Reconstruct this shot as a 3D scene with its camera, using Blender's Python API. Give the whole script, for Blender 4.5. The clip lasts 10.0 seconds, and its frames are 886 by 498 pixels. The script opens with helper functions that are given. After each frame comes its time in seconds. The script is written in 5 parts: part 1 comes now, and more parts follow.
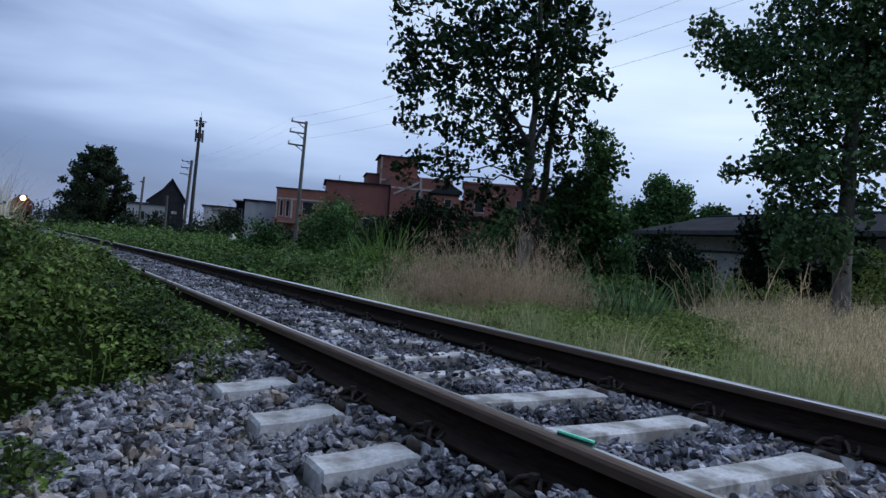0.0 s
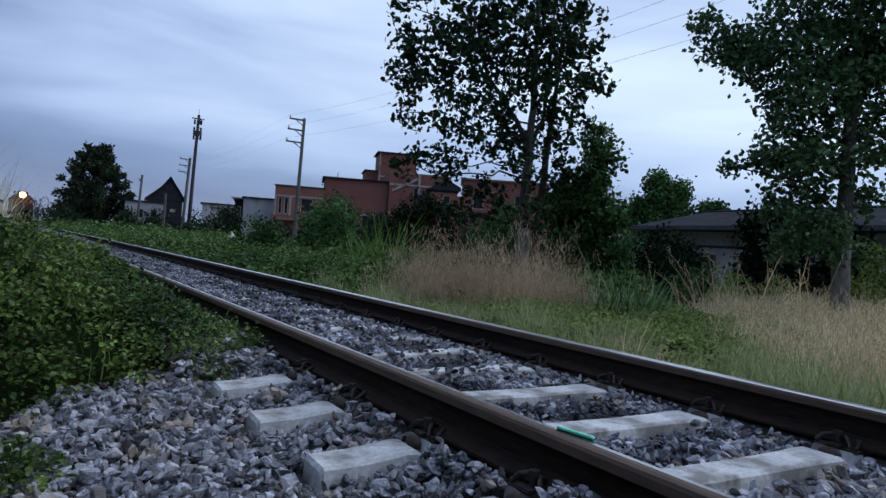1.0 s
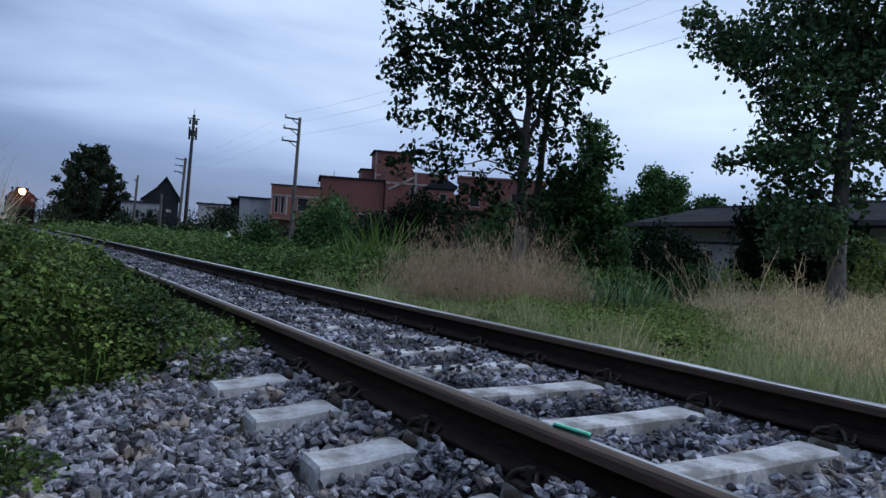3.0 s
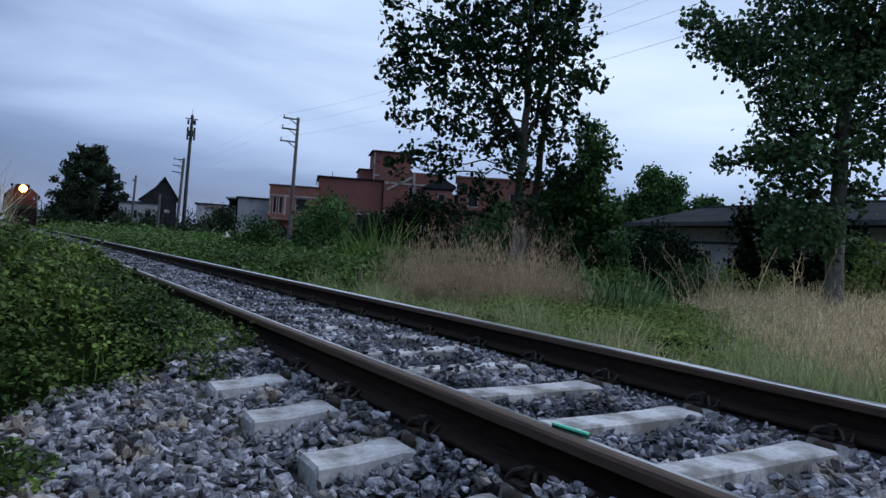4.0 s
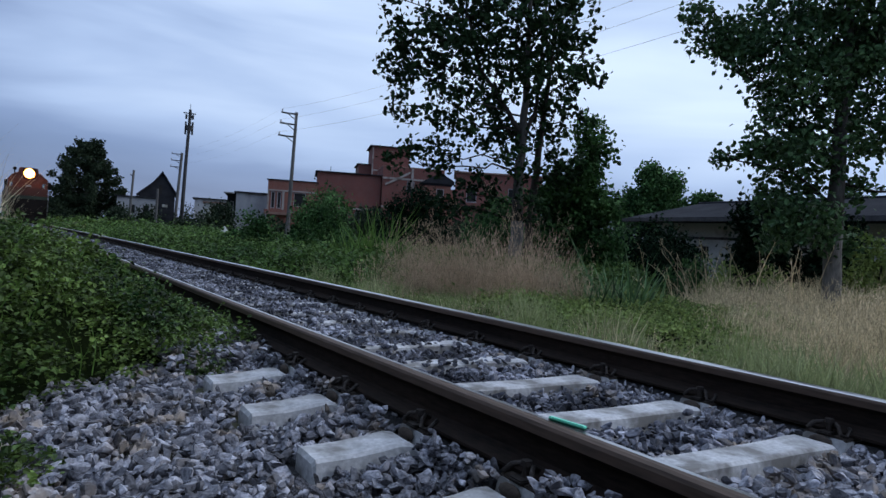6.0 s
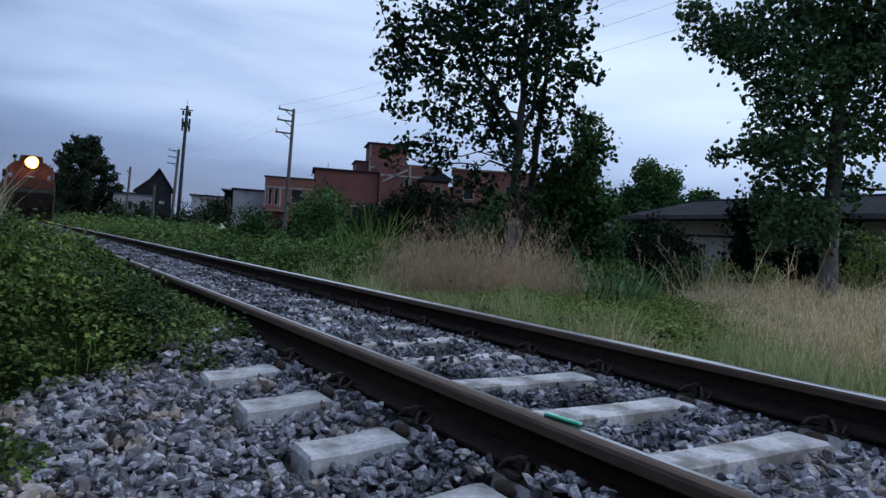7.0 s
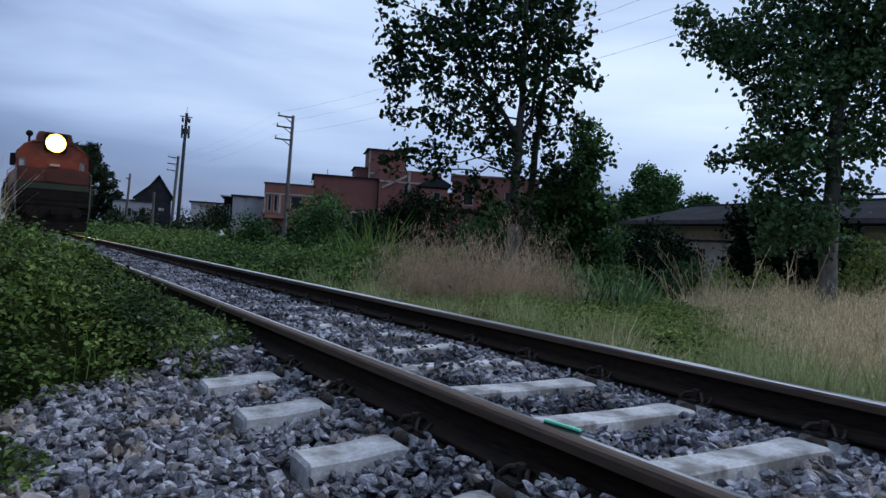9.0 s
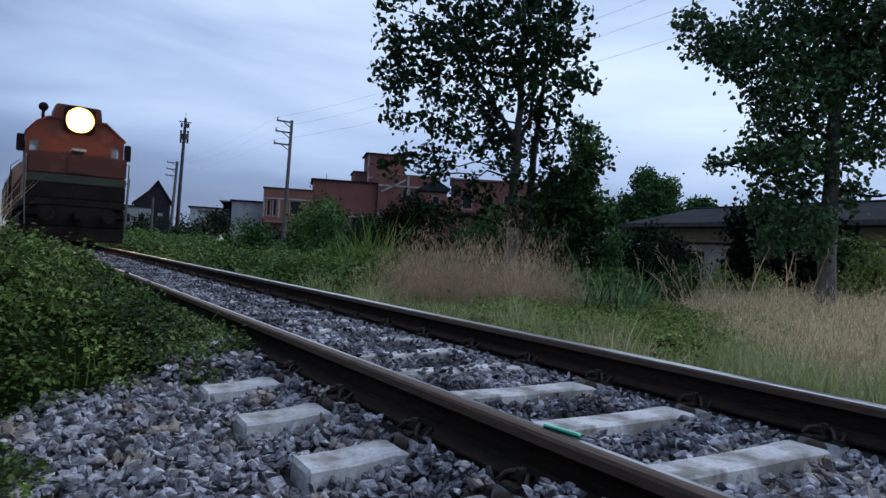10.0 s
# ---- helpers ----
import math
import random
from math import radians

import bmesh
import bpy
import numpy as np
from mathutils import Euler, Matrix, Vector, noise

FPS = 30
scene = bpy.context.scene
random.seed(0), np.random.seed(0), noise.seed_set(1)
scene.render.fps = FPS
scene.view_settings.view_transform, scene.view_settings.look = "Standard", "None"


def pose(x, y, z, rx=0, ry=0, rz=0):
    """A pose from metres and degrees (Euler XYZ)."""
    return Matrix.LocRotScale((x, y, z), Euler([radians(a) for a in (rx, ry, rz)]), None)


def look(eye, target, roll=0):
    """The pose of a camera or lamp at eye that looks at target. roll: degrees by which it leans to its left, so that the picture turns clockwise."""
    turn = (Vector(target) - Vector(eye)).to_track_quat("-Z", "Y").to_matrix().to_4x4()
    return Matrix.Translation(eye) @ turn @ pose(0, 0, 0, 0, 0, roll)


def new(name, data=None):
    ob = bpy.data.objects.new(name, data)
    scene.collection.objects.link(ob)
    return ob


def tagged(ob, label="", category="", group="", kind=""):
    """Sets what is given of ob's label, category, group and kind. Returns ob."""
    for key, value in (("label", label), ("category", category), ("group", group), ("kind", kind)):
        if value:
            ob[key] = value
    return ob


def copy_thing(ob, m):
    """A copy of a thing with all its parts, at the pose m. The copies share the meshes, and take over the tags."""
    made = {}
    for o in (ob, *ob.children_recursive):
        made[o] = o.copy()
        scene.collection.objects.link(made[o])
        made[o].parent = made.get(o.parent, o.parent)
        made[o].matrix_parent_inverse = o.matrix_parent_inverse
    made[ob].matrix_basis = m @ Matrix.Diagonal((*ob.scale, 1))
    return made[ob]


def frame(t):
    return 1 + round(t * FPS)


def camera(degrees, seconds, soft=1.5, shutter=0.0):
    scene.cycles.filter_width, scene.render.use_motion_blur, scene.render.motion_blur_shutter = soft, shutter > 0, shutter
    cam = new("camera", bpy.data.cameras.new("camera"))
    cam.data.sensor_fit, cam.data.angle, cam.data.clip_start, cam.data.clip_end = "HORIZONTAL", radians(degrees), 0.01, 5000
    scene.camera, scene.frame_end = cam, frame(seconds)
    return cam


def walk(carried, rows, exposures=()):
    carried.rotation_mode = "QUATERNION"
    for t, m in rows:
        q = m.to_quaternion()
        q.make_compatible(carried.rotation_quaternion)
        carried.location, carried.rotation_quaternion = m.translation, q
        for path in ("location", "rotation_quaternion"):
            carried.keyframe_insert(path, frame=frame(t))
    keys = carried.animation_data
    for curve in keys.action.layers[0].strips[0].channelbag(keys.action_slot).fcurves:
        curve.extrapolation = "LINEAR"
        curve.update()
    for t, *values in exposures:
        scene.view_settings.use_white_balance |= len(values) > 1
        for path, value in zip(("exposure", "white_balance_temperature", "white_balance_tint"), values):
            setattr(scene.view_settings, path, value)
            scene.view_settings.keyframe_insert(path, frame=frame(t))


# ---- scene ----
cam = camera(65.4, 10.0)
PATH = [
    (0, (-1.384, -1.515, 0.676), (-0.328, 0.184, 0.682), 4.2),
    (0.5, (-1.386, -1.517, 0.678), (-0.329, 0.181, 0.679), 4.1),
    (1, (-1.381, -1.511, 0.676), (-0.322, 0.186, 0.672), 3.9),
    (1.5, (-1.377, -1.512, 0.676), (-0.317, 0.184, 0.671), 3.8),
    (2, (-1.378, -1.517, 0.677), (-0.316, 0.178, 0.671), 3.6),
    (2.5, (-1.374, -1.511, 0.675), (-0.31, 0.182, 0.667), 3.5),
    (4, (-1.372, -1.51, 0.673), (-0.302, 0.179, 0.665), 3.4),
    (4.5, (-1.374, -1.514, 0.674), (-0.303, 0.175, 0.666), 3.4),
    (5, (-1.374, -1.513, 0.673), (-0.302, 0.176, 0.664), 3.3),
    (5.5, (-1.372, -1.511, 0.671), (-0.3, 0.177, 0.657), 3.4),
    (7, (-1.361, -1.507, 0.665), (-0.279, 0.175, 0.636), 3.6),
    (7.5, (-1.359, -1.506, 0.666), (-0.276, 0.175, 0.645), 3.6),
    (8, (-1.364, -1.512, 0.669), (-0.281, 0.17, 0.654), 3.5),
    (8.5, (-1.362, -1.516, 0.67), (-0.281, 0.167, 0.656), 3.4),
    (9, (-1.361, -1.51, 0.668), (-0.279, 0.172, 0.656), 3.4),
    (9.5, (-1.361, -1.516, 0.671), (-0.279, 0.166, 0.664), 3.1),
    (10, (-1.363, -1.516, 0.673), (-0.28, 0.165, 0.672), 3.1),
]
walk(cam, [(t, look(eye, target, roll)) for t, eye, target, roll in PATH])


# ---------------------------------------------------------------- world and light
def build_world():
    w = bpy.data.worlds.new("sky")
    scene.world = w
    w.use_nodes = True
    nt = w.node_tree
    nt.nodes.clear()
    N, L = nt.nodes.new, nt.links.new
    out, bg = N("ShaderNodeOutputWorld"), N("ShaderNodeBackground")
    sky = N("ShaderNodeTexSky")
    sky.sky_type, sky.sun_disc = "NISHITA", False
    sky.sun_elevation, sky.sun_rotation = radians(SUN_EL), radians(SUN_ROT)
    dim = N("ShaderNodeVectorMath")
    dim.operation = "SCALE"
    dim.inputs["Scale"].default_value = 0.08
    L(sky.outputs[0], dim.inputs[0])
    tc, sep = N("ShaderNodeTexCoord"), N("ShaderNodeSeparateXYZ")
    L(tc.outputs["Generated"], sep.inputs[0])

    def clouds(scale, z, detail, rough, shift):
        mp, no = N("ShaderNodeMapping"), N("ShaderNodeTexNoise")
        mp.inputs["Scale"].default_value = (scale, scale, z)
        mp.inputs["Location"].default_value = (shift, shift * 0.6, 0)
        L(tc.outputs["Generated"], mp.inputs[0])
        L(mp.outputs[0], no.inputs["Vector"])
        no.inputs["Scale"].default_value, no.inputs["Detail"].default_value = 1.0, detail
        no.inputs["Roughness"].default_value, no.inputs["Distortion"].default_value = rough, 0.4
        return no.outputs["Fac"]

    def math2(op, a, b):
        m = N("ShaderNodeMath")
        m.operation = op
        for k, v in enumerate((a, b)):
            if isinstance(v, (int, float)):
                m.inputs[k].default_value = v
            else:
                L(v, m.inputs[k])
        return m.outputs[0]

    broad = clouds(0.9, 5.0, 3, 0.45, 3.1)
    fine = clouds(2.0, 11.0, 4, 0.5, 7.7)
    mixed = math2("ADD", math2("MULTIPLY", broad, 0.72), math2("MULTIPLY", fine, 0.28))
    mixed = math2("ADD", mixed, math2("ADD", math2("MULTIPLY", math2("MINIMUM", sep.outputs["Z"], 0.42), 0.50), -0.052))
    # brighter towards the veiled sun
    mixed = math2("ADD", mixed, math2("MULTIPLY", math2("ADD", sep.outputs["X"], -0.42), 0.07))
    ramp = N("ShaderNodeValToRGB")
    L(mixed, ramp.inputs[0])
    e = ramp.color_ramp.elements
    e[0].position, e[0].color = 0.36, (0.175, 0.258, 0.47, 1)
    e[1].position, e[1].color = 0.72, (0.86, 1.05, 1.36, 1)
    for p, c in ((0.48, (0.28, 0.393, 0.67, 1)), (0.58, (0.51, 0.675, 1.01, 1))):
        k = e.new(p)
        k.color = c
    # lilac haze low over the horizon
    low = N("ShaderNodeMapRange")
    low.inputs["From Min"].default_value, low.inputs["From Max"].default_value = 0.0, 0.10
    low.inputs["To Min"].default_value, low.inputs["To Max"].default_value = 0.38, 0.0
    L(sep.outputs["Z"], low.inputs["Value"])
    haze = N("ShaderNodeMix")
    haze.data_type = "RGBA"
    haze.inputs["B"].default_value = (0.45, 0.52, 0.75, 1)
    L(low.outputs[0], haze.inputs["Factor"])
    L(ramp.outputs[0], haze.inputs["A"])
    mix = N("ShaderNodeMix")
    mix.data_type = "RGBA"
    mix.inputs["Factor"].default_value = 0.88
    L(dim.outputs[0], mix.inputs["A"])
    L(haze.outputs["Result"], mix.inputs["B"])
    L(mix.outputs["Result"], bg.inputs[0])
    bg.inputs["Strength"].default_value = SKY
    L(bg.outputs[0], out.inputs[0])
    sun = new("sun", bpy.data.lights.new("sun", "SUN"))
    sun.data.energy, sun.data.angle, sun.data.color = SUN, radians(50), (1.0, 0.96, 0.92)
    sun.matrix_world = look((30, -30, 60), (30 - math.sin(radians(SUN_ROT)) * 40, -30 - math.cos(radians(SUN_ROT)) * 40, 60 - 40 * math.tan(radians(SUN_EL))))


SKY, SUN, SUN_EL, SUN_ROT = 0.945, 0.9, 38, 120
build_world()


# ---------------------------------------------------------------- materials
def mat(name, a, b, rough=0.8, scale=8.0, bump=0.3, fine=60.0, metal=0.0, rnd=0.0, island=0.0, spec=0.4, coord="Object", dist=0.01,
        translucent=0.0, stain=None, stain_scale=2.0, stain_at=0.6, stretch=(1, 1, 1)):
    """A surface with two colours mixed by noise at two scales, stains, relief, and variation from piece to piece."""
    m = bpy.data.materials.new(name)
    m.use_nodes = True
    nt = m.node_tree
    N, L = nt.nodes.new, nt.links.new
    p = nt.nodes["Principled BSDF"]
    tc, mp = N("ShaderNodeTexCoord"), N("ShaderNodeMapping")
    mp.inputs["Scale"].default_value = stretch
    L(tc.outputs[coord], mp.inputs[0])

    def noise_node(s, d):
        n = N("ShaderNodeTexNoise")
        n.inputs["Scale"].default_value, n.inputs["Detail"].default_value = s, d
        L(mp.outputs[0], n.inputs["Vector"])
        return n.outputs["Fac"]

    big, small = noise_node(scale, 4), noise_node(fine, 5)
    blend = N("ShaderNodeMath")
    blend.operation = "MULTIPLY_ADD"
    blend.inputs[1].default_value = 0.45
    L(small, blend.inputs[0])
    half = N("ShaderNodeMath")
    half.operation = "MULTIPLY"
    half.inputs[1].default_value = 0.55
    L(big, half.inputs[0])
    L(half.outputs[0], blend.inputs[2])
    ramp = N("ShaderNodeValToRGB")
    L(blend.outputs[0], ramp.inputs[0])
    e = ramp.color_ramp.elements
    e[0].position, e[0].color, e[1].position, e[1].color = 0.36, (*a, 1), 0.64, (*b, 1)
    col = ramp.outputs[0]
    if stain:
        sn = noise_node(stain_scale, 6)
        sr = N("ShaderNodeMapRange")
        sr.inputs["From Min"].default_value, sr.inputs["From Max"].default_value = stain_at - 0.06, stain_at + 0.08
        L(sn, sr.inputs["Value"])
        mx = N("ShaderNodeMix")
        mx.data_type = "RGBA"
        mx.inputs["B"].default_value = (*stain, 1)
        L(sr.outputs[0], mx.inputs["Factor"])
        L(col, mx.inputs["A"])
        col = mx.outputs["Result"]
    for amount, node, socket in ((rnd, "ShaderNodeObjectInfo", "Random"), (island, "ShaderNodeNewGeometry", "Random Per Island")):
        if amount:
            src, mr, hs = N(node), N("ShaderNodeMapRange"), N("ShaderNodeHueSaturation")
            mr.inputs["To Min"].default_value, mr.inputs["To Max"].default_value = 1 - amount, 1 + amount
            L(src.outputs[socket], mr.inputs["Value"])
            L(mr.outputs[0], hs.inputs["Value"])
            L(col, hs.inputs["Color"])
            col = hs.outputs[0]
    L(col, p.inputs["Base Color"])
    p.inputs["Roughness"].default_value, p.inputs["Metallic"].default_value = rough, metal
    p.inputs["Specular IOR Level"].default_value = spec
    if bump:
        bp = N("ShaderNodeBump")
        bp.inputs["Strength"].default_value, bp.inputs["Distance"].default_value = bump, dist
        L(blend.outputs[0], bp.inputs["Height"])
        L(bp.outputs[0], p.inputs["Normal"])
    if translucent:
        tr, ms = N("ShaderNodeBsdfTranslucent"), N("ShaderNodeMixShader")
        L(col, tr.inputs[0])
        ms.inputs[0].default_value = translucent
        L(p.outputs[0], ms.inputs[1])
        L(tr.outputs[0], ms.inputs[2])
        L(ms.outputs[0], nt.nodes["Material Output"].inputs[0])
    return m


def glow(name, colour, strength):
    m = bpy.data.materials.new(name)
    m.use_nodes = True
    p = m.node_tree.nodes["Principled BSDF"]
    p.inputs["Base Color"].default_value = (*colour, 1)
    p.inputs["Emission Color"].default_value, p.inputs["Emission Strength"].default_value = (*colour, 1), strength
    return m


def brick_mat(name, a, b, mortar):
    m = mat(name, a, b, 0.9, 0.6, 0.2, 20)
    nt = m.node_tree
    N, L = nt.nodes.new, nt.links.new
    p = nt.nodes["Principled BSDF"]
    col = p.inputs["Base Color"].links[0].from_socket
    br, tc, mp = N("ShaderNodeTexBrick"), N("ShaderNodeTexCoord"), N("ShaderNodeMapping")
    mp.inputs["Rotation"].default_value = (radians(90), 0, 0)
    L(tc.outputs["Object"], mp.inputs[0])
    L(mp.outputs[0], br.inputs["Vector"])
    br.inputs["Scale"].default_value, br.inputs["Mortar Size"].default_value = 1.0, 0.012
    br.inputs["Brick Width"].default_value, br.inputs["Row Height"].default_value = 0.24, 0.10
    br.inputs["Mortar"].default_value = (*mortar, 1)
    L(col, br.inputs["Color1"])
    L(col, br.inputs["Color2"])
    L(br.outputs["Color"], p.inputs["Base Color"])
    return m


M = dict(
    earth=mat("earth", (0.035, 0.045, 0.018), (0.10, 0.085, 0.05), 0.95, 1.5, 0.5, 40),
    # bed colour with the shade of the gaps between stones put in
    bed=mat("shaded_ballast_bed", (0.012, 0.012, 0.014), (0.04, 0.04, 0.042), 0.95, 14, 0.9, 55, dist=0.03),
    stone=mat("ballast_stone", (0.035, 0.038, 0.053), (0.40, 0.405, 0.46), 0.85, 16, 0.9, 95, island=0.65, dist=0.006, stain=(0.30, 0.25, 0.21), stain_scale=5, stain_at=0.59),
    stonedark=mat("stained_stone", (0.032, 0.037, 0.056), (0.37, 0.378, 0.44), 0.8, 14, 0.7, 90, island=0.75, dist=0.006, stain=(0.035, 0.037, 0.05), stain_scale=2.2, stain_at=0.49),
    concrete=mat("sleeper_concrete", (0.32, 0.328, 0.35), (0.62, 0.628, 0.65), 0.9, 5, 0.8, 55, rnd=0.12, dist=0.004, stain=(0.20, 0.195, 0.19), stain_scale=6, stain_at=0.54),
    rust=mat("rail_rust", (0.012, 0.010, 0.009), (0.036, 0.025, 0.020), 0.95, 6, 0.5, 90, spec=0.12, dist=0.003, stretch=(1, 0.15, 1)),
    railtop=mat("rail_worn_steel", (0.36, 0.36, 0.37), (0.60, 0.605, 0.62), 0.30, 3, 0.05, 120, metal=1.0, stretch=(1, 0.05, 1), dist=0.001),
    railside=mat("rail_head_side", (0.05, 0.033, 0.024), (0.125, 0.083, 0.062), 0.7, 5, 0.3, 80, stretch=(1, 0.1, 1), dist=0.002),
    seat=mat("rust_stained_plate", (0.03, 0.024, 0.02), (0.085, 0.07, 0.06), 0.9, 12, 0.4, 70, spec=0.2),
    clip=mat("clip_steel", (0.02, 0.018, 0.018), (0.06, 0.05, 0.045), 0.6, 20, 0.3, 120, metal=0.6),
    mint=mat("mint_plastic", (0.16, 0.74, 0.52), (0.22, 0.82, 0.60), 0.35, 30, 0.02, 200),
    mintdark=mat("dark_green_plastic", (0.004, 0.07, 0.045), (0.008, 0.10, 0.06), 0.4, 30, 0.02, 200),
    leaf=mat("poplar_leaf", (0.008, 0.020, 0.010), (0.03, 0.062, 0.024), 0.6, 1.2, 0, 9, island=0.6, spec=0.06, translucent=0.10),
    leafright=mat("young_poplar_leaf", (0.018, 0.05, 0.022), (0.10, 0.18, 0.075), 0.45, 1.2, 0, 9, island=0.6, spec=0.12, translucent=0.16),
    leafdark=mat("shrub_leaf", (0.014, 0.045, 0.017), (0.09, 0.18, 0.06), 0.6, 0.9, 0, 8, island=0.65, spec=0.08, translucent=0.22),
    # darker copy of the shrub leaf, with deep shade put into its colour
    leafshade=mat("shaded_shrub_leaf", (0.003, 0.009, 0.005), (0.014, 0.03, 0.016), 0.7, 1.4, 0, 8, island=0.7, spec=0.03, translucent=0.04),
    leaffar=mat("far_leaf", (0.012, 0.022, 0.014), (0.042, 0.062, 0.034), 0.6, 0.4, 0, 3, island=0.5, spec=0.06, translucent=0.12),
    vine=mat("bramble_leaf", (0.013, 0.042, 0.011), (0.15, 0.225, 0.052), 0.5, 1.6, 0, 14, island=0.8, spec=0.25, translucent=0.24),
    weed=mat("verge_weed_leaf", (0.028, 0.066, 0.018), (0.125, 0.21, 0.055), 0.55, 0.5, 0, 8, island=0.5, spec=0.15, translucent=0.22),
    grass=mat("green_grass", (0.16, 0.215, 0.08), (0.42, 0.455, 0.245), 0.6, 1.3, 0, 12, island=0.4, spec=0.15, translucent=0.42),
    # near-black sheet colour that paints the shade between the weeds' leaves
    under=mat("leaf_gap_shade", (0.006, 0.010, 0.004), (0.016, 0.024, 0.009), 1.0, 3, 0.5, 30, spec=0.0),
    lightweed=mat("light_weed_leaf", (0.09, 0.15, 0.04), (0.27, 0.34, 0.11), 0.6, 0.9, 0, 9, island=0.5, spec=0.15, translucent=0.3),
    reedblue=mat("broad_reed_leaf", (0.05, 0.11, 0.045), (0.18, 0.28, 0.13), 0.5, 1.3, 0, 12, island=0.6, spec=0.2, translucent=0.25),
    reed=mat("reed_leaf", (0.05, 0.12, 0.025), (0.15, 0.26, 0.06), 0.5, 1.3, 0, 12, island=0.4, spec=0.15, translucent=0.35),
    # for the added walls out of view that block sky light
    blocker=mat("light_blocker", (0.05, 0.05, 0.045), (0.12, 0.115, 0.10), 0.95, 0.8, 0.4, 12),
    dry=mat("dry_grass", (0.33, 0.245, 0.165), (0.60, 0.46, 0.33), 0.8, 1.0, 0, 12, island=0.35, translucent=0.42),
    straw=mat("straw_grass", (0.42, 0.345, 0.21), (0.78, 0.67, 0.46), 0.8, 1.0, 0, 12, island=0.6, translucent=0.42),
    barkpale=mat("pale_bark", (0.075, 0.073, 0.068), (0.22, 0.21, 0.20), 0.9, 3, 0.8, 30, dist=0.02, stretch=(1, 1, 0.3), stain=(0.09, 0.085, 0.08), stain_scale=5, stain_at=0.6),
    bark=mat("poplar_bark", (0.03, 0.029, 0.027), (0.10, 0.095, 0.088), 0.9, 3, 0.8, 30, dist=0.02, stretch=(1, 1, 0.3), stain=(0.05, 0.045, 0.04), stain_scale=4, stain_at=0.58),
    twig=mat("twig_bark", (0.018, 0.015, 0.013), (0.05, 0.043, 0.036), 0.9, 5, 0.3, 30),
    pole=mat("weathered_pole", (0.06, 0.06, 0.06), (0.14, 0.138, 0.135), 0.9, 2, 0.3, 30, stretch=(1, 1, 0.2)),
    darkmetal=mat("dark_metal", (0.025, 0.027, 0.03), (0.06, 0.06, 0.065), 0.6, 3, 0.1, 30, metal=0.4),
    brick=brick_mat("red_brick", (0.11, 0.034, 0.030), (0.21, 0.066, 0.054), (0.15, 0.10, 0.09)),
    brickpale=brick_mat("orange_brick", (0.16, 0.054, 0.044), (0.26, 0.092, 0.066), (0.17, 0.12, 0.10)),
    render=mat("cement_render", (0.24, 0.25, 0.27), (0.38, 0.39, 0.41), 0.9, 0.7, 0.2, 12, stain=(0.16, 0.16, 0.17), stain_scale=0.5, stain_at=0.6),
    white=mat("old_whitewash", (0.29, 0.305, 0.305), (0.48, 0.495, 0.49), 0.9, 0.8, 0.2, 14, stain=(0.2, 0.2, 0.18), stain_scale=0.8, stain_at=0.58),
    wire=mat("weathered_wire", (0.10, 0.10, 0.11), (0.16, 0.16, 0.17), 0.6, 3, 0, 30),
    roof=mat("dark_roof_sheet", (0.014, 0.015, 0.019), (0.034, 0.036, 0.043), 0.95, 1.0, 0.3, 14, spec=0.08),
    tin=mat("rusty_tin", (0.16, 0.09, 0.07), (0.28, 0.18, 0.14), 0.7, 1.0, 0.3, 14),
    frameconc=mat("raw_concrete", (0.22, 0.20, 0.19), (0.36, 0.33, 0.31), 0.9, 0.8, 0.3, 12, stain=(0.14, 0.12, 0.11), stain_scale=1.0, stain_at=0.58),
    # near-black, stands for the shade inside windows and the grey house's recess
    void=mat("interior_shade", (0.008, 0.008, 0.009), (0.02, 0.02, 0.022), 0.9, 2, 0, 10),
    locored=mat("loco_red_paint", (0.05, 0.010, 0.004), (0.088, 0.018, 0.007), 0.5, 1.2, 0.08, 20, stain=(0.12, 0.04, 0.025), stain_scale=1.8, stain_at=0.6),
    locogreen=mat("loco_green_band", (0.014, 0.022, 0.013), (0.03, 0.04, 0.022), 0.6, 1.2, 0.08, 20),
    locodark=mat("loco_grime", (0.006, 0.005, 0.005), (0.02, 0.015, 0.013), 0.85, 2.0, 0.2, 20, spec=0.12),
    headlight=glow("headlight_glow", (1.0, 0.60, 0.24), 540.0),
    # orange emission on the reflector ring, imitating the halo round the headlight
    reflector=glow("halo_glow", (1.0, 0.34, 0.06), 1.2),
)
gm = bpy.data.materials.new("window_glass")
gm.use_nodes = True
gp = gm.node_tree.nodes["Principled BSDF"]
gp.inputs["Base Color"].default_value, gp.inputs["Roughness"].default_value = (0.6, 0.65, 0.68, 1), 0.05
gp.inputs["Transmission Weight"].default_value = 0.9
M["glass"] = gm


# ---------------------------------------------------------------- mesh helpers
def link(name, me, material, parent=None, label=""):
    ob = new(name, me)
    for x in material if isinstance(material, (list, tuple)) else [material]:
        me.materials.append(x)
    if parent:
        ob.parent = parent
    return tagged(ob, label)


def part(name, bm, material, parent=None, label="", smooth=False):
    me = bpy.data.meshes.new(name)
    bm.to_mesh(me)
    bm.free()
    if smooth:
        me.shade_smooth()
    return link(name, me, material, parent, label)


def thing(name, m, label, category, group="", kind=""):
    ob = new(name)
    ob.empty_display_size = 0.1
    ob.matrix_basis = m
    return tagged(ob, label, category, group, kind)


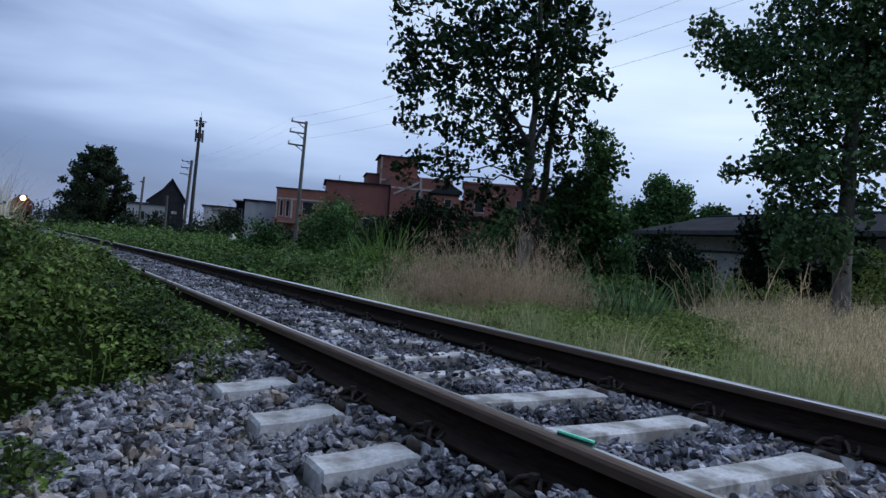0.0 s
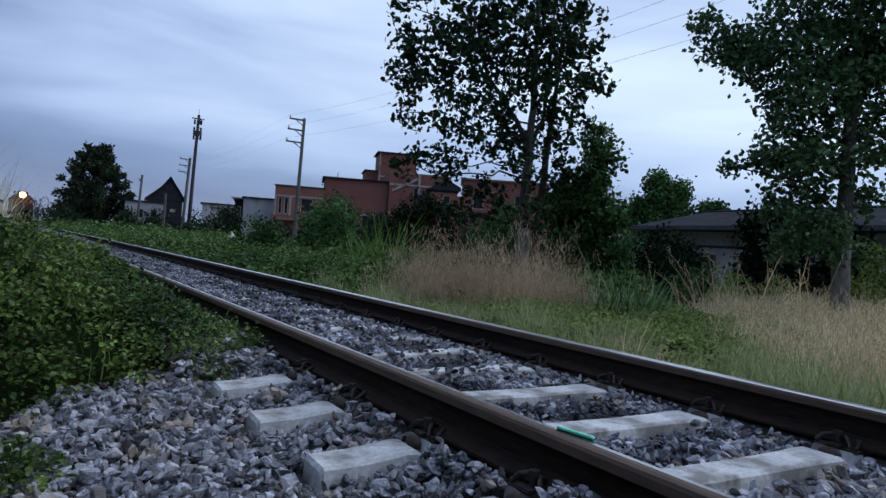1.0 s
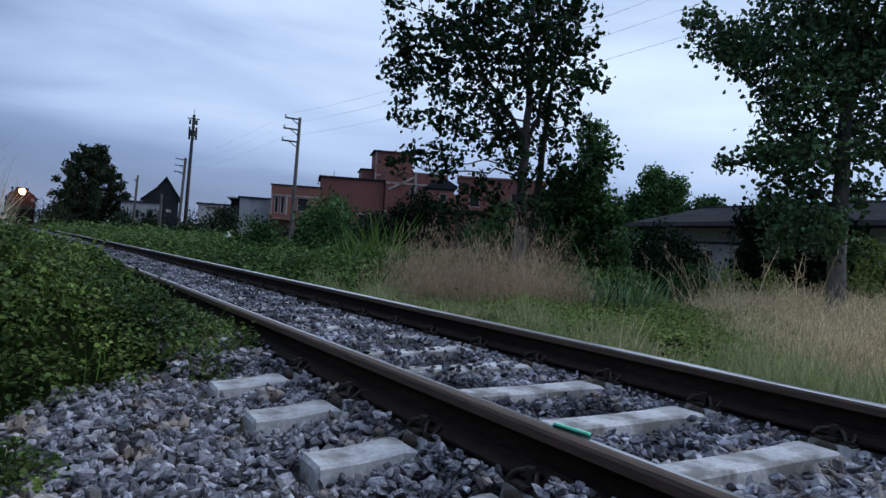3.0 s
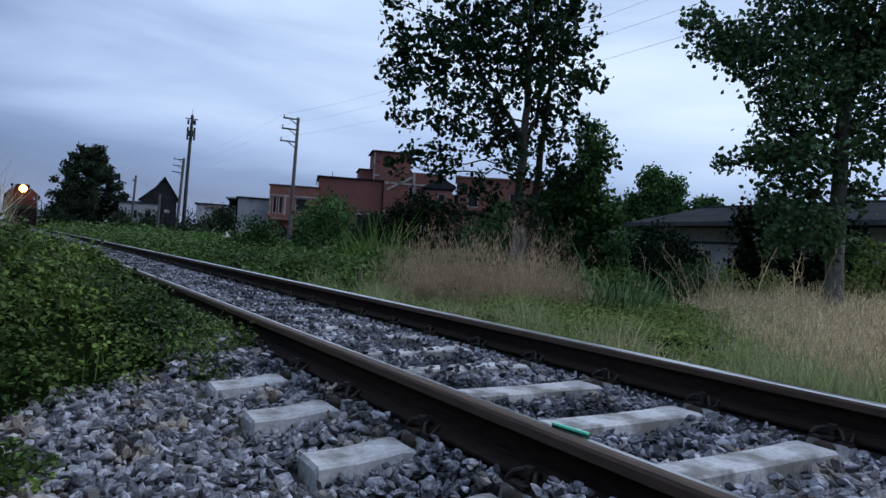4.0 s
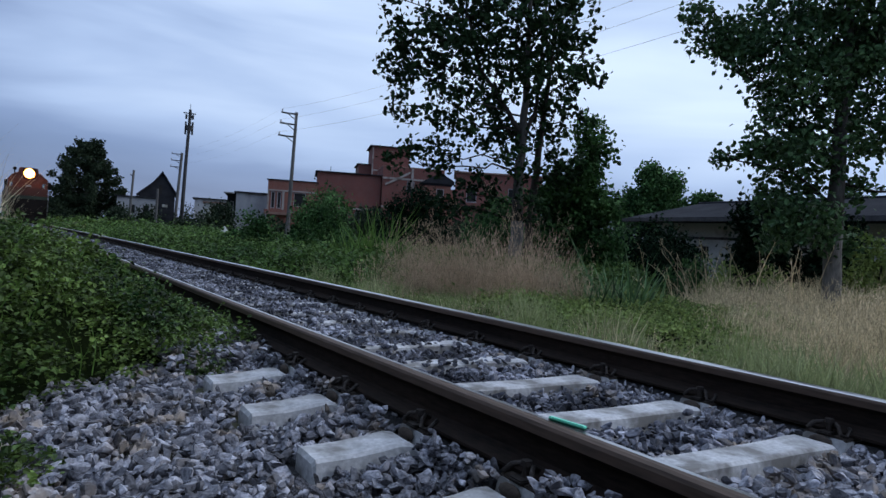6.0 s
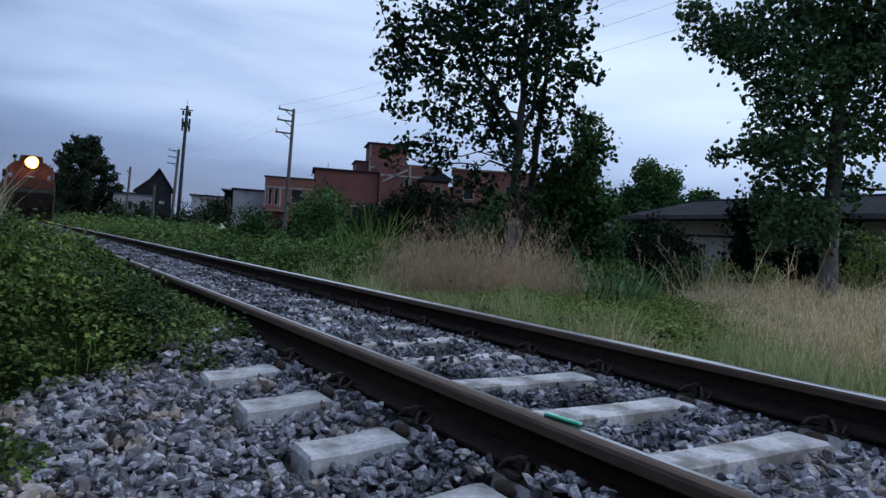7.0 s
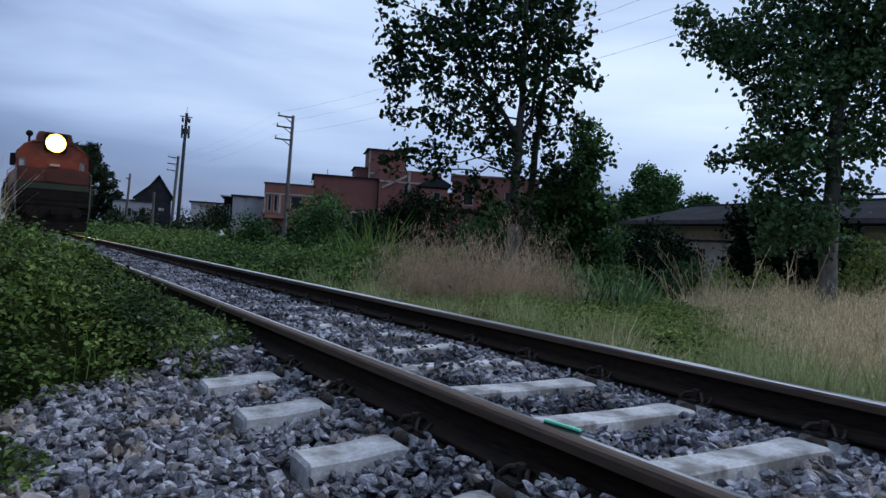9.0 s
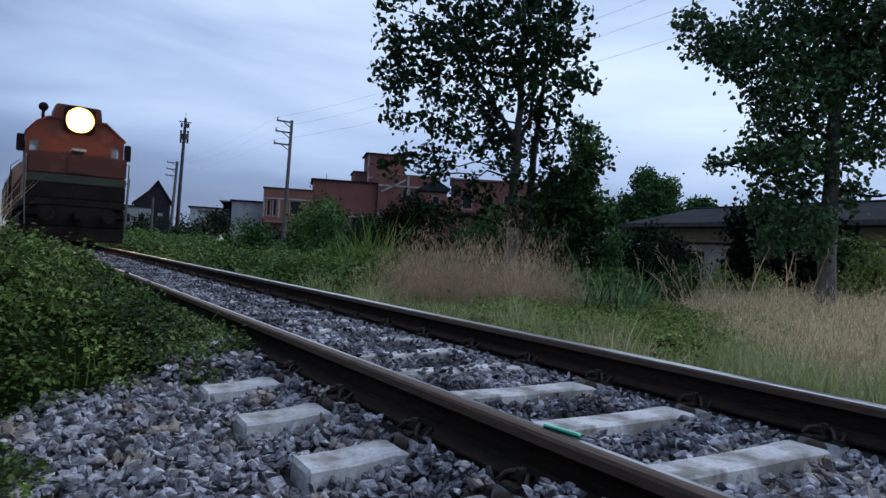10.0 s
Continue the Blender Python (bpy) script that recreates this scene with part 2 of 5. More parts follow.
def box(bm, lo, hi, bevel=0.0, m=None):
    r = bmesh.ops.create_cube(bm, size=1)
    v = r["verts"]
    lo, hi = Vector(lo), Vector(hi)
    for k in v:
        k.co = Vector(((k.co[i] + 0.5) * (hi[i] - lo[i]) + lo[i] for i in range(3)))
    if bevel:
        ed = list({e for k in v for e in k.link_edges})
        r = bmesh.ops.bevel(bm, geom=ed, offset=bevel, segments=2, affect="EDGES")
        v = list({k for f in r["faces"] for k in f.verts} | {k for k in v if k.is_valid})
    if m:
        bmesh.ops.transform(bm, matrix=m, verts=v)
    return bm


def solid(lo, hi, bevel=0.0, m=None):
    return box(bmesh.new(), lo, hi, bevel, m)


def tube(bm, pts, radii, sides=8, cap=True):
    """A tapered round bar through the points."""
    rings = []
    pts = [Vector(p) for p in pts]
    side = None
    for i, p in enumerate(pts):
        d = (pts[min(i + 1, len(pts) - 1)] - pts[max(i - 1, 0)]).normalized()
        if side is None:
            side = d.orthogonal().normalized()
        side = (side - d * side.dot(d)).normalized()
        up = d.cross(side)
        r = radii[i] if isinstance(radii, (list, tuple)) else radii
        rings.append([bm.verts.new(p + (side * math.cos(a) + up * math.sin(a)) * r) for a in (math.tau * k / sides for k in range(sides))])
    for a, b in zip(rings, rings[1:]):
        for k in range(sides):
            bm.faces.new((a[k], a[(k + 1) % sides], b[(k + 1) % sides], b[k]))
    if cap:
        bm.faces.new(rings[0][::-1])
        bm.faces.new(rings[-1])
    return bm


def prism(profile, y0, y1, bevel=0.0):
    """A closed x-z outline pushed along y."""
    bm = bmesh.new()
    a = [bm.verts.new((x, y0, z)) for x, z in profile]
    b = [bm.verts.new((x, y1, z)) for x, z in profile]
    n = len(a)
    bm.faces.new(a)
    bm.faces.new(b[::-1])
    for k in range(n):
        bm.faces.new((a[k], b[k], b[(k + 1) % n], a[(k + 1) % n]))
    bmesh.ops.recalc_face_normals(bm, faces=bm.faces)
    if bevel:
        bmesh.ops.bevel(bm, geom=list(bm.edges), offset=bevel, segments=2, affect="EDGES")
    return bm


def mass(name, V, F, material, parent=None, label="", smooth=False, mats=None):
    """A mesh from arrays: V (n, 3) points, F (m, k) faces of k corners."""
    me = bpy.data.meshes.new(name)
    k = F.shape[1]
    me.vertices.add(len(V))
    me.vertices.foreach_set("co", np.ascontiguousarray(V, dtype=np.float32).ravel())
    me.loops.add(F.size)
    me.loops.foreach_set("vertex_index", np.ascontiguousarray(F, dtype=np.int32).ravel())
    me.polygons.add(len(F))
    me.polygons.foreach_set("loop_start", np.arange(0, F.size, k, dtype=np.int32))
    if mats is not None:
        me.polygons.foreach_set("material_index", np.ascontiguousarray(mats, dtype=np.int32))
    me.update(calc_edges=True)
    me.validate()
    if smooth:
        me.shade_smooth()
    else:
        me.shade_flat()
    return link(name, me, material, parent, label)


def scatter(tv, tf, pos, rot, size):
    """Copies of a small shape (tv, tf) at pos (n, 3), turned by rot (n, 3, 3), scaled by size (n,) or (n, 3)."""
    n = len(pos)
    size = np.broadcast_to(size.reshape(n, 1, -1), (n, 1, 3))
    V = np.einsum("nij,nkj->nki", rot, tv[None] * size) + pos[:, None]
    F = tf[None] + (np.arange(n) * len(tv))[:, None, None]
    return V.reshape(-1, 3), F.reshape(-1, tf.shape[1])


def turns(rng, n, flat=None):
    """Random turns; with flat, the shape's z stays within about that many radians of up."""
    az = rng.uniform(0, math.tau, n)
    if flat is None:
        q = rng.normal(size=(n, 4))
        q /= np.linalg.norm(q, axis=1)[:, None]
        w, x, y, z = q.T
        return np.stack([1 - 2 * (y * y + z * z), 2 * (x * y - z * w), 2 * (x * z + y * w), 2 * (x * y + z * w), 1 - 2 * (x * x + z * z), 2 * (y * z - x * w),
                         2 * (x * z - y * w), 2 * (y * z + x * w), 1 - 2 * (x * x + y * y)], 1).reshape(n, 3, 3)
    tilt, ta = np.abs(rng.normal(0, flat, n)), rng.uniform(0, math.tau, n)
    ax = np.stack([np.cos(ta), np.sin(ta), np.zeros(n)], 1)
    K = np.zeros((n, 3, 3))
    K[:, 0, 2], K[:, 1, 2], K[:, 2, 0], K[:, 2, 1] = ax[:, 1], -ax[:, 0], -ax[:, 1], ax[:, 0]
    R = np.eye(3)[None] + np.sin(tilt)[:, None, None] * K + (1 - np.cos(tilt))[:, None, None] * (K @ K)
    Z = np.zeros((n, 3, 3))
    Z[:, 0, 0] = Z[:, 1, 1] = np.cos(az)
    Z[:, 0, 1], Z[:, 1, 0], Z[:, 2, 2] = -np.sin(az), np.sin(az), 1
    return R @ Z


# a folded leaf, one unit long, and a bent blade of grass, one unit high
LEAF_V = np.array([(0, 0, 0), (0.38, 0.30, 0.10), (0.30, 0.68, 0.06), (0, 1, -0.12), (-0.30, 0.68, 0.06), (-0.38, 0.30, 0.10)], float)
LEAF_F = np.array([(0, 1, 2, 3), (0, 3, 4, 5)])
BLADE_V = np.array([(-0.5, 0, 0), (0.5, 0, 0), (0.42, 0.10, 0.55), (-0.42, 0.10, 0.55), (0.05, 0.38, 1.0), (-0.05, 0.38, 1.0)], float)
BLADE_F = np.array([(0, 1, 2, 3), (3, 2, 4, 5)])


# ---------------------------------------------------------------- the lie of the land
def bend(y):
    """How far the track leads off to the left, by the way along it."""
    y = np.asarray(y, float)
    return -0.0125 * 6.0 * np.log1p(np.exp(np.clip((y - 23.5) / 6.0, -30, 30)))


def step(a, b, v):
    t = np.clip((v - a) / (b - a), 0, 1)
    return t * t * (3 - 2 * t)


def ground_z(x, y):
    x, y = np.asarray(x, float), np.asarray(y, float)
    u = x - bend(y)
    right = -0.16 - 0.22 * step(2.3, 4.5, u)
    left = -0.15 - 0.10 * step(-0.8, -2.0, u) + 0.45 * step(-0.5, -2.6, u) * step(2.5, 5.0, y)
    z = np.where(u > 0.75, right, left)
    far = np.clip(np.hypot(x, y) - 60, 0, 60) / 60
    return z + 0.35 * far + 0.05 * np.sin(x * 0.7 + 1) * np.sin(y * 0.5)


def build_ground():
    g = np.concatenate([-np.geomspace(2200, 6, 28), np.linspace(-5, 12, 69), np.geomspace(12.6, 2200, 38)])
    h = np.concatenate([-np.geomspace(2200, 6, 24), np.linspace(-5, 30, 90), np.geomspace(31, 2500, 40)])
    X, Y = np.meshgrid(g, h, indexing="ij")
    V = np.stack([X, Y, ground_z(X, Y)], -1).reshape(-1, 3)
    i = (np.arange(len(g) - 1)[:, None] * len(h) + np.arange(len(h) - 1)[None]).ravel()
    F = np.stack([i, i + len(h), i + len(h) + 1, i + 1], 1)
    ob = mass("ground", V, F, M["earth"], smooth=True)
    tagged(ob, "dark earth under weeds and grass beside the track", "ground", kind="structure")
    # stone bed of the track, near-black to paint the shade in the stone gaps
    ys = np.concatenate([np.linspace(-12, 30, 140), np.linspace(31, 190, 60)])
    us = np.array([-1.75, -1.3, -0.8, -0.3, -0.09, -0.06, 0.06, 0.09, 0.4, 0.75, 1.1, 1.417, 1.447, 1.567, 1.597, 1.9, 2.3, 2.7])
    uz = np.array([-0.21, -0.165, -0.142, -0.13, -0.09, -0.012, -0.012, -0.09, -0.105, -0.11, -0.105, -0.09, -0.012, -0.012, -0.09, -0.11, -0.13, -0.24])
    X = us[:, None] + bend(ys)[None]
    V = np.stack([X, np.broadcast_to(ys, X.shape), np.broadcast_to(uz[:, None], X.shape)], -1).reshape(-1, 3)
    i = (np.arange(len(us) - 1)[:, None] * len(ys) + np.arange(len(ys) - 1)[None]).ravel()
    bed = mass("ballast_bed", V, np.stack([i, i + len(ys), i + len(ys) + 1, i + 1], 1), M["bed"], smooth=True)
    return tagged(bed, "grey crushed stone bed under the railway track", "ballast", kind="structure")


bed = build_ground()


def build_light_blockers():
    """Unseen plain walls added beside and behind the camera to block sky light; the track runs out between them."""
    for name, lo, hi in (("wall_west", (-7.4, -14, -0.6), (-7.0, 40, 5.5)), ("wall_south_west", (-7.0, -9.4, -0.6), (-1.9, -9.0, 5.5)), ("wall_south_east", (3.4, -9.4, -0.6), (16, -9.0, 5.5))):
        bm = solid(lo, hi, 0.03)
        box(bm, (lo[0] - 0.06, lo[1] - 0.06, hi[2] + 0.003), (hi[0] + 0.06, hi[1] + 0.06, hi[2] + 0.12), 0.02)
        tagged(part(name, bm, M["blocker"]), "plain dark unseen wall added to block sky light", "wall", kind="structure")


build_light_blockers()

# ---------------------------------------------------------------- rails and sleepers
RAIL = [(-0.070, 0.006), (0.070, 0.006), (0.070, 0.017), (0.020, 0.034), (0.009, 0.046), (0.009, 0.108), (0.016, 0.118), (0.0345, 0.124), (0.036, 0.150),
        (0.031, 0.160), (0.018, 0.1645), (0, 0.165), (-0.018, 0.1645), (-0.031, 0.160), (-0.036, 0.150), (-0.0345, 0.124), (-0.016, 0.118), (-0.009, 0.108),
        (-0.009, 0.046), (-0.020, 0.034), (-0.070, 0.017)]


def build_rail(x, label, bright):
    """A rail in its foot, web and head, each a strip of the outline drawn along the track."""
    t = thing("rail", pose(x, 0, 0), label, "rail", "rails of the track")
    ys = np.concatenate([np.linspace(-12, 26, 39), np.linspace(28, 190, 82)])
    P = np.array(RAIL)
    n = len(ys)
    for name, runs in (("foot", ((19, 20, 0, 1, 2, 3),)), ("web", ((3, 4, 5, 6), (16, 17, 18, 19))), ("head", ((6, 7, 8, 9, 10, 11, 12, 13, 14, 15, 16),))):
        VV, FF, mm, off = [], [], [], 0
        for run in runs:
            k = len(run)
            V = np.zeros((n, k, 3))
            V[:, :, 0] = bend(ys)[:, None] + P[None, run, 0]
            V[:, :, 1] = ys[:, None]
            V[:, :, 2] = P[None, run, 1]
            a = np.arange(n - 1)[:, None] * k + np.arange(k - 1)[None]
            FF.append(np.stack([a, a + 1, a + k + 1, a + k], -1).reshape(-1, 4) + off)
            VV.append(V.reshape(-1, 3))
            off += n * k
            mm += [1 if q in bright and name == "head" else 2 if name == "head" and 7 <= q <= 14 else 0 for q in run[:-1]] * (n - 1)
        mass(name, np.concatenate(VV), np.concatenate(FF), [M["rust"], M["railtop"], M["railside"]], t, {"head": "worn bright steel head"}.get(name, ""), mats=mm)
    return t


build_rail(0.0, "rusty steel rail with a worn bright head, carrying a green stick", (9, 10))
build_rail(1.507, "rusty steel rail with a worn bright running surface on sleepers", (10, 11, 12))


def sleeper_mesh():
    """A concrete sleeper: shoulders beside each rail, rail seats let in between them, narrow top, wide foot."""
    half = [(-0.512, -0.068), (-0.502, -0.052), (-0.36, -0.046), (-0.27, -0.036), (-0.205, -0.026), (-0.165, -0.028), (-0.146, -0.038), (-0.136, -0.055), (-0.125, -0.050), (-0.115, -0.004),
            (0.115, -0.004), (0.125, -0.050), (0.145, -0.050), (0.160, -0.028), (0.190, -0.012), (0.26, -0.010), (0.40, -0.013), (0.60, -0.016), (0.7535, -0.016)]
    prof = half + [(1.507 - x, z) for x, z in half[-2::-1]]
    rng = random.Random(2)
    bm = bmesh.new()
    rows = []
    last = len(prof) - 1
    for i, (x, z) in enumerate(prof):
        w = 0.072 if 0.35 < x < 1.15 else 0.082
        end = 0.010 if i in (0, last) else 0.0
        j = [rng.uniform(-0.003, 0.003) for _ in range(4)]
        out = [(-0.135 + end, -0.21), (-w - 0.012 + end + j[0], z - 0.06), (-w - 0.006 + end + j[1], z - 0.010), (-w + 0.008 + end, z), (w - 0.008 - end, z), (w + 0.006 - end + j[2], z - 0.010),
               (w + 0.012 - end + j[3], z - 0.06), (0.135 - end, -0.21)]
        rows.append([bm.verts.new((x, y, q)) for y, q in out])
    for a, b in zip(rows, rows[1:]):
        for k in range(7):
            bm.faces.new((a[k], b[k], b[k + 1], a[k + 1]))
    bm.faces.new(rows[0])
    bm.faces.new(rows[-1][::-1])
    bmesh.ops.recalc_face_normals(bm, faces=bm.faces)
    return bm


def clip_mesh():
    """A bent spring clip that holds the rail's foot, with its anchor."""
    bm = bmesh.new()
    for s in (-1, 1):
        tube(bm, [(0.045, 0.006 * s, 0.030), (0.075, 0.020 * s, 0.046), (0.100, 0.046 * s, 0.040), (0.115, 0.064 * s, 0.016), (0.098, 0.080 * s, 0.010), (0.066, 0.074 * s, 0.030), (0.050, 0.060 * s, 0.034)], 0.0075, 7)
    tube(bm, [(0.084, 0, -0.01), (0.084, 0, 0.056)], [0.011, 0.011], 8)
    tube(bm, [(0.084, 0, 0.046), (0.084, 0, 0.062)], [0.019, 0.017], 6)
    box(bm, (0.060, -0.03, 0.0), (0.125, 0.03, 0.014), 0.004)
    return bm


PITCH, SKEW, LEAD = 0.612, -1.8, 0.008


def sleeper_y(k):
    return PITCH * k - LEAD


def build_sleepers():
    rng = random.Random(4)
    s = thing("sleeper", pose(0, sleeper_y(0), 0, 0, 0, SKEW), "weathered grey concrete sleeper with spring clips, bedded in stone", "sleeper", "sleepers under the track")
    part("body", sleeper_mesh(), M["concrete"], s)
    for x in (0, 1.507):
        part("rail_seat", solid((x - 0.112, -0.085, -0.010), (x + 0.112, 0.085, 0.004), 0.003), M["seat"], s, "rust-stained dark rail seat")
    clip = part("rail_clip", clip_mesh(), M["clip"], s, "dark steel spring clip")
    for x in (-0.138, 0.138, 1.369, 1.645):
        bm = bmesh.new()
        bmesh.ops.create_icosphere(bm, subdivisions=2, radius=1.0)
        bmesh.ops.transform(bm, matrix=pose(x, 0.0, -0.022) @ Matrix.Diagonal((0.020, 0.048, 0.024, 1)), verts=bm.verts)
        part("shoulder_block", bm, M["seat"], s, "rusty rounded shoulder block", True)
    for x, turn in ((0, 180), (1.507, 0), (1.507, 180)):
        c = new("rail_clip", clip.data)
        c.parent, c.matrix_basis = s, pose(x, 0, 0, 0, 0, turn)
        tagged(c, "dark steel spring clip")
    for k in range(-18, 75):
        if k:
            y = sleeper_y(k)
            copy_thing(s, pose(float(bend(y)) + rng.uniform(-0.012, 0.012), y, rng.uniform(-0.003, 0.0), 0, 0, SKEW + rng.uniform(-0.5, 0.5)))


build_sleepers()


# ---------------------------------------------------------------- trees and shrubs
def lobes_points(rng, lobes, count):
    """Points in clumps inside round lobes (x, y, z, radius), more near their skins."""
    L = np.array(lobes, float)
    wgt = L[:, 3] ** 2
    k = rng.choice(len(L), count, p=wgt / wgt.sum())
    d = rng.normal(size=(count, 3))
    d /= np.linalg.norm(d, axis=1)[:, None]
    r = L[k, 3] * rng.uniform(0.15, 1.0, count) ** 0.5 * rng.uniform(0.8, 1.12, count)
    return L[k, :3] + d * r[:, None] * np.array([1, 1, 0.9])


def leaves(rng, centres, per, spread, size, flat=None):
    """Small bunches of leaves round each centre."""
    n = len(centres) * per
    pos = np.repeat(centres, per, 0) + rng.normal(0, spread, (n, 3))
    return scatter(LEAF_V, LEAF_F, pos, turns(rng, n, flat), size * rng.uniform(0.65, 1.25, n))


def branch(bm, rng, a, b, r0, r1, wander=0.06, sides=7):
    a, b = np.array(a, float), np.array(b, float)
    n = 6
    pts = [a + (b - a) * k / n + (rng.normal(0, wander, 3) * np.linalg.norm(b - a) * 0.35 if 0 < k < n else 0) for k in range(n + 1)]
    tube(bm, pts, [r0 + (r1 - r0) * k / n for k in range(n + 1)], sides)
    return pts


def build_tree(name, base, stems, lobes, seed, clumps, per, size, label, leafmat, right, spread=0.10, twigs=110):
    """A tree: stems as lists of (right, up, depth, radius), lobes as (right, up, depth, radius), about the foot."""
    rng = np.random.default_rng(seed)
    t = thing(name, pose(*base), label, "tree")
    rx, ry = right

    def turn(p):
        return (p[0] * rx - p[2] * ry, p[0] * ry + p[2] * rx, p[1])

    nodes = []
    for k, stem in enumerate(stems):
        bm = bmesh.new()
        pts = [turn(s) for s in stem]
        rad = [s[3] for s in stem]
        fine_p, fine_r = [], []
        for (a, b, ra, rb) in zip(pts, pts[1:], rad, rad[1:]):
            for q in range(4):
                f = q / 4
                fine_p.append(Vector(a).lerp(Vector(b), f) + Vector(rng.normal(0, 0.012, 3)))
                fine_r.append(ra + (rb - ra) * f)
        fine_p.append(Vector(pts[-1]))
        fine_r.append(rad[-1])
        if k == 0:
            low = bmesh.new()
            tube(low, fine_p[:6], fine_r[:6], 12)
            part("trunk_base", low, M["barkpale"], t, "pale grey lower trunk", smooth=True)
        tube(bm, fine_p[5 if k == 0 else 0:], fine_r[5 if k == 0 else 0:], 10)
        part("trunk" if k == 0 else "limb", bm, M["bark"] if k == 0 else M["twig"], t, smooth=True)
        nodes += [np.array(p) for p in fine_p[3:]]
    L = [(*turn(l), l[3]) for l in lobes]
    pts = lobes_points(rng, L, clumps)
    nodes = np.array(nodes)
    bm = bmesh.new()
    ends = []
    for l in L:
        c = np.array(l[:3])
        low = nodes[nodes[:, 2] < c[2] - 0.1]
        src = low if len(low) else nodes
        a = src[np.argmin(np.linalg.norm(src - c, axis=1))]
        ends.append(branch(bm, rng, a, c, 0.022, 0.008, 0.12))
    allp = np.array([p for e in ends for p in e[2:]])
    for c in pts[:: max(1, len(pts) // twigs)]:
        a = allp[np.argmin(np.linalg.norm(allp - c, axis=1))]
        branch(bm, rng, a, c, 0.007, 0.003, 0.15, 4)
    part("branchwork", bm, M["twig"], t, "thin dark branches and twigs")["kind"] = "stuff"
    V, F = leaves(rng, pts, per, spread, size)
    mass("crown", V, F, leafmat, t, "loose crown of small dark leaves")["kind"] = "stuff"
    return t


POPLAR = "tall dark-leaved poplar"
u = 1 / 88.0
lobes1 = [((x - 922) * u, (440 - y) * u, d, r * u) for x, y, d, r in (
    (700, 40, 0.2, 56), (690, 5, 0.1, 42), (688, -72, 0.0, 42), (780, 20, -0.3, 75), (880, 40, 0.3, 85), (960, 30, -0.3, 85), (1006, 45, 0.2, 45), (702, 115, 0, 40), (708, 200, 0.2, 38), (780, 110, -0.4, 65), (870, 130, 0.5, 62),
    (775, 190, 0.2, 46), (845, 262, 0.0, 50), (960, 130, 0.4, 65), (996, 120, -0.2, 38), (985, 215, 0.2, 52), (905, 215, -0.4, 40), (790, 280, 0, 26), (940, 285, -0.3, 40),
    (900, -70, 0, 120), (800, -60, 0.2, 90), (968, -60, 0, 90), (910, -190, 0, 110), (900, -290, 0, 80))]
build_tree("poplar_tree", (7.35, 9.44, -0.35),
           [[(0, 0, 0, 0.15), (0.0, 1.2, 0, 0.13), (-0.02, 2.5, 0, 0.095), (0.0, 3.3, 0, 0.08), (0.0, 4.6, 0, 0.06), (-0.05, 6.4, 0, 0.035), (0.0, 8.6, 0, 0.01)],
            [(0, 3.2, 0, 0.055), (-0.42, 3.8, 0.0, 0.045), (-0.95, 4.55, 0.0, 0.035), (-1.3, 5.8, 0.1, 0.015)],
            [(0.03, 3.2, 0, 0.05), (0.25, 3.9, 0.1, 0.04), (0.3, 4.5, 0.15, 0.035), (0.35, 6.2, 0.2, 0.015)],
            [(0.3, 0.0, 0.5, 0.10), (0.33, 1.6, 0.5, 0.085), (0.42, 3.0, 0.5, 0.07), (0.55, 4.6, 0.5, 0.045), (0.6, 6.6, 0.4, 0.015)]],
           lobes1, 11, 820, 13, 0.118, POPLAR + " with two trunks in tall weeds", M["leaf"], (0.86, -0.51), 0.085, 220)
u = 1 / 117.0
lobes2 = [((x - 1480) * u, (545 - y) * u, d, r * u) for x, y, d, r in (
    (1238, 10, 0, 30), (1228, -38, 0, 34), (1300, 30, 0.1, 46), (1290, 0, 0.2, 60), (1365, 40, -0.3, 80), (1372, 120, 0.3, 52), (1440, 110, -0.4, 80), (1530, 60, 0.3, 85), (1460, 20, 0.4, 85), (1292, 228, 0, 24),
    (1350, 214, 0.2, 36), (1390, 200, -0.3, 60), (1368, 318, 0.1, 28), (1400, 285, 0.4, 62), (1450, 220, -0.3, 70), (1530, 180, 0.4, 70), (1430, 350, -0.4, 62), (1386, 378, 0.2, 36), (1515, 290, 0.2, 30), (1490, 385, 0.5, 34),
    (1420, -70, 0, 110), (1530, -60, 0, 110), (1620, 40, 0, 90), (1630, 180, 0, 50), (1470, -190, 0, 110))]
build_tree("poplar_tree", (9.22, 4.13, -0.35),
           [[(0, 0, 0, 0.145), (0.0, 1.2, 0, 0.13), (-0.01, 2.8, 0, 0.10), (0.0, 4.4, 0, 0.07), (0.05, 6.4, 0, 0.02)],
            [(0, 2.3, 0, 0.03), (0.4, 2.15, 0.1, 0.022), (0.9, 2.2, 0.1, 0.012)],
            [(0, 3.3, 0, 0.04), (0.25, 4.0, 0.1, 0.03), (0.5, 4.9, 0.1, 0.015)],
            [(0, 2.9, 0, 0.03), (-0.6, 3.6, 0.1, 0.022), (-1.3, 3.9, 0.1, 0.012)],
            [(0, 1.9, 0, 0.025), (-0.6, 2.4, -0.1, 0.018), (-1.4, 2.6, 0.0, 0.010)]],
           lobes2, 12, 1750, 13, 0.09, POPLAR + " with a pale bare lower trunk", M["leafright"], (0.5, -0.87), 0.085, 220)


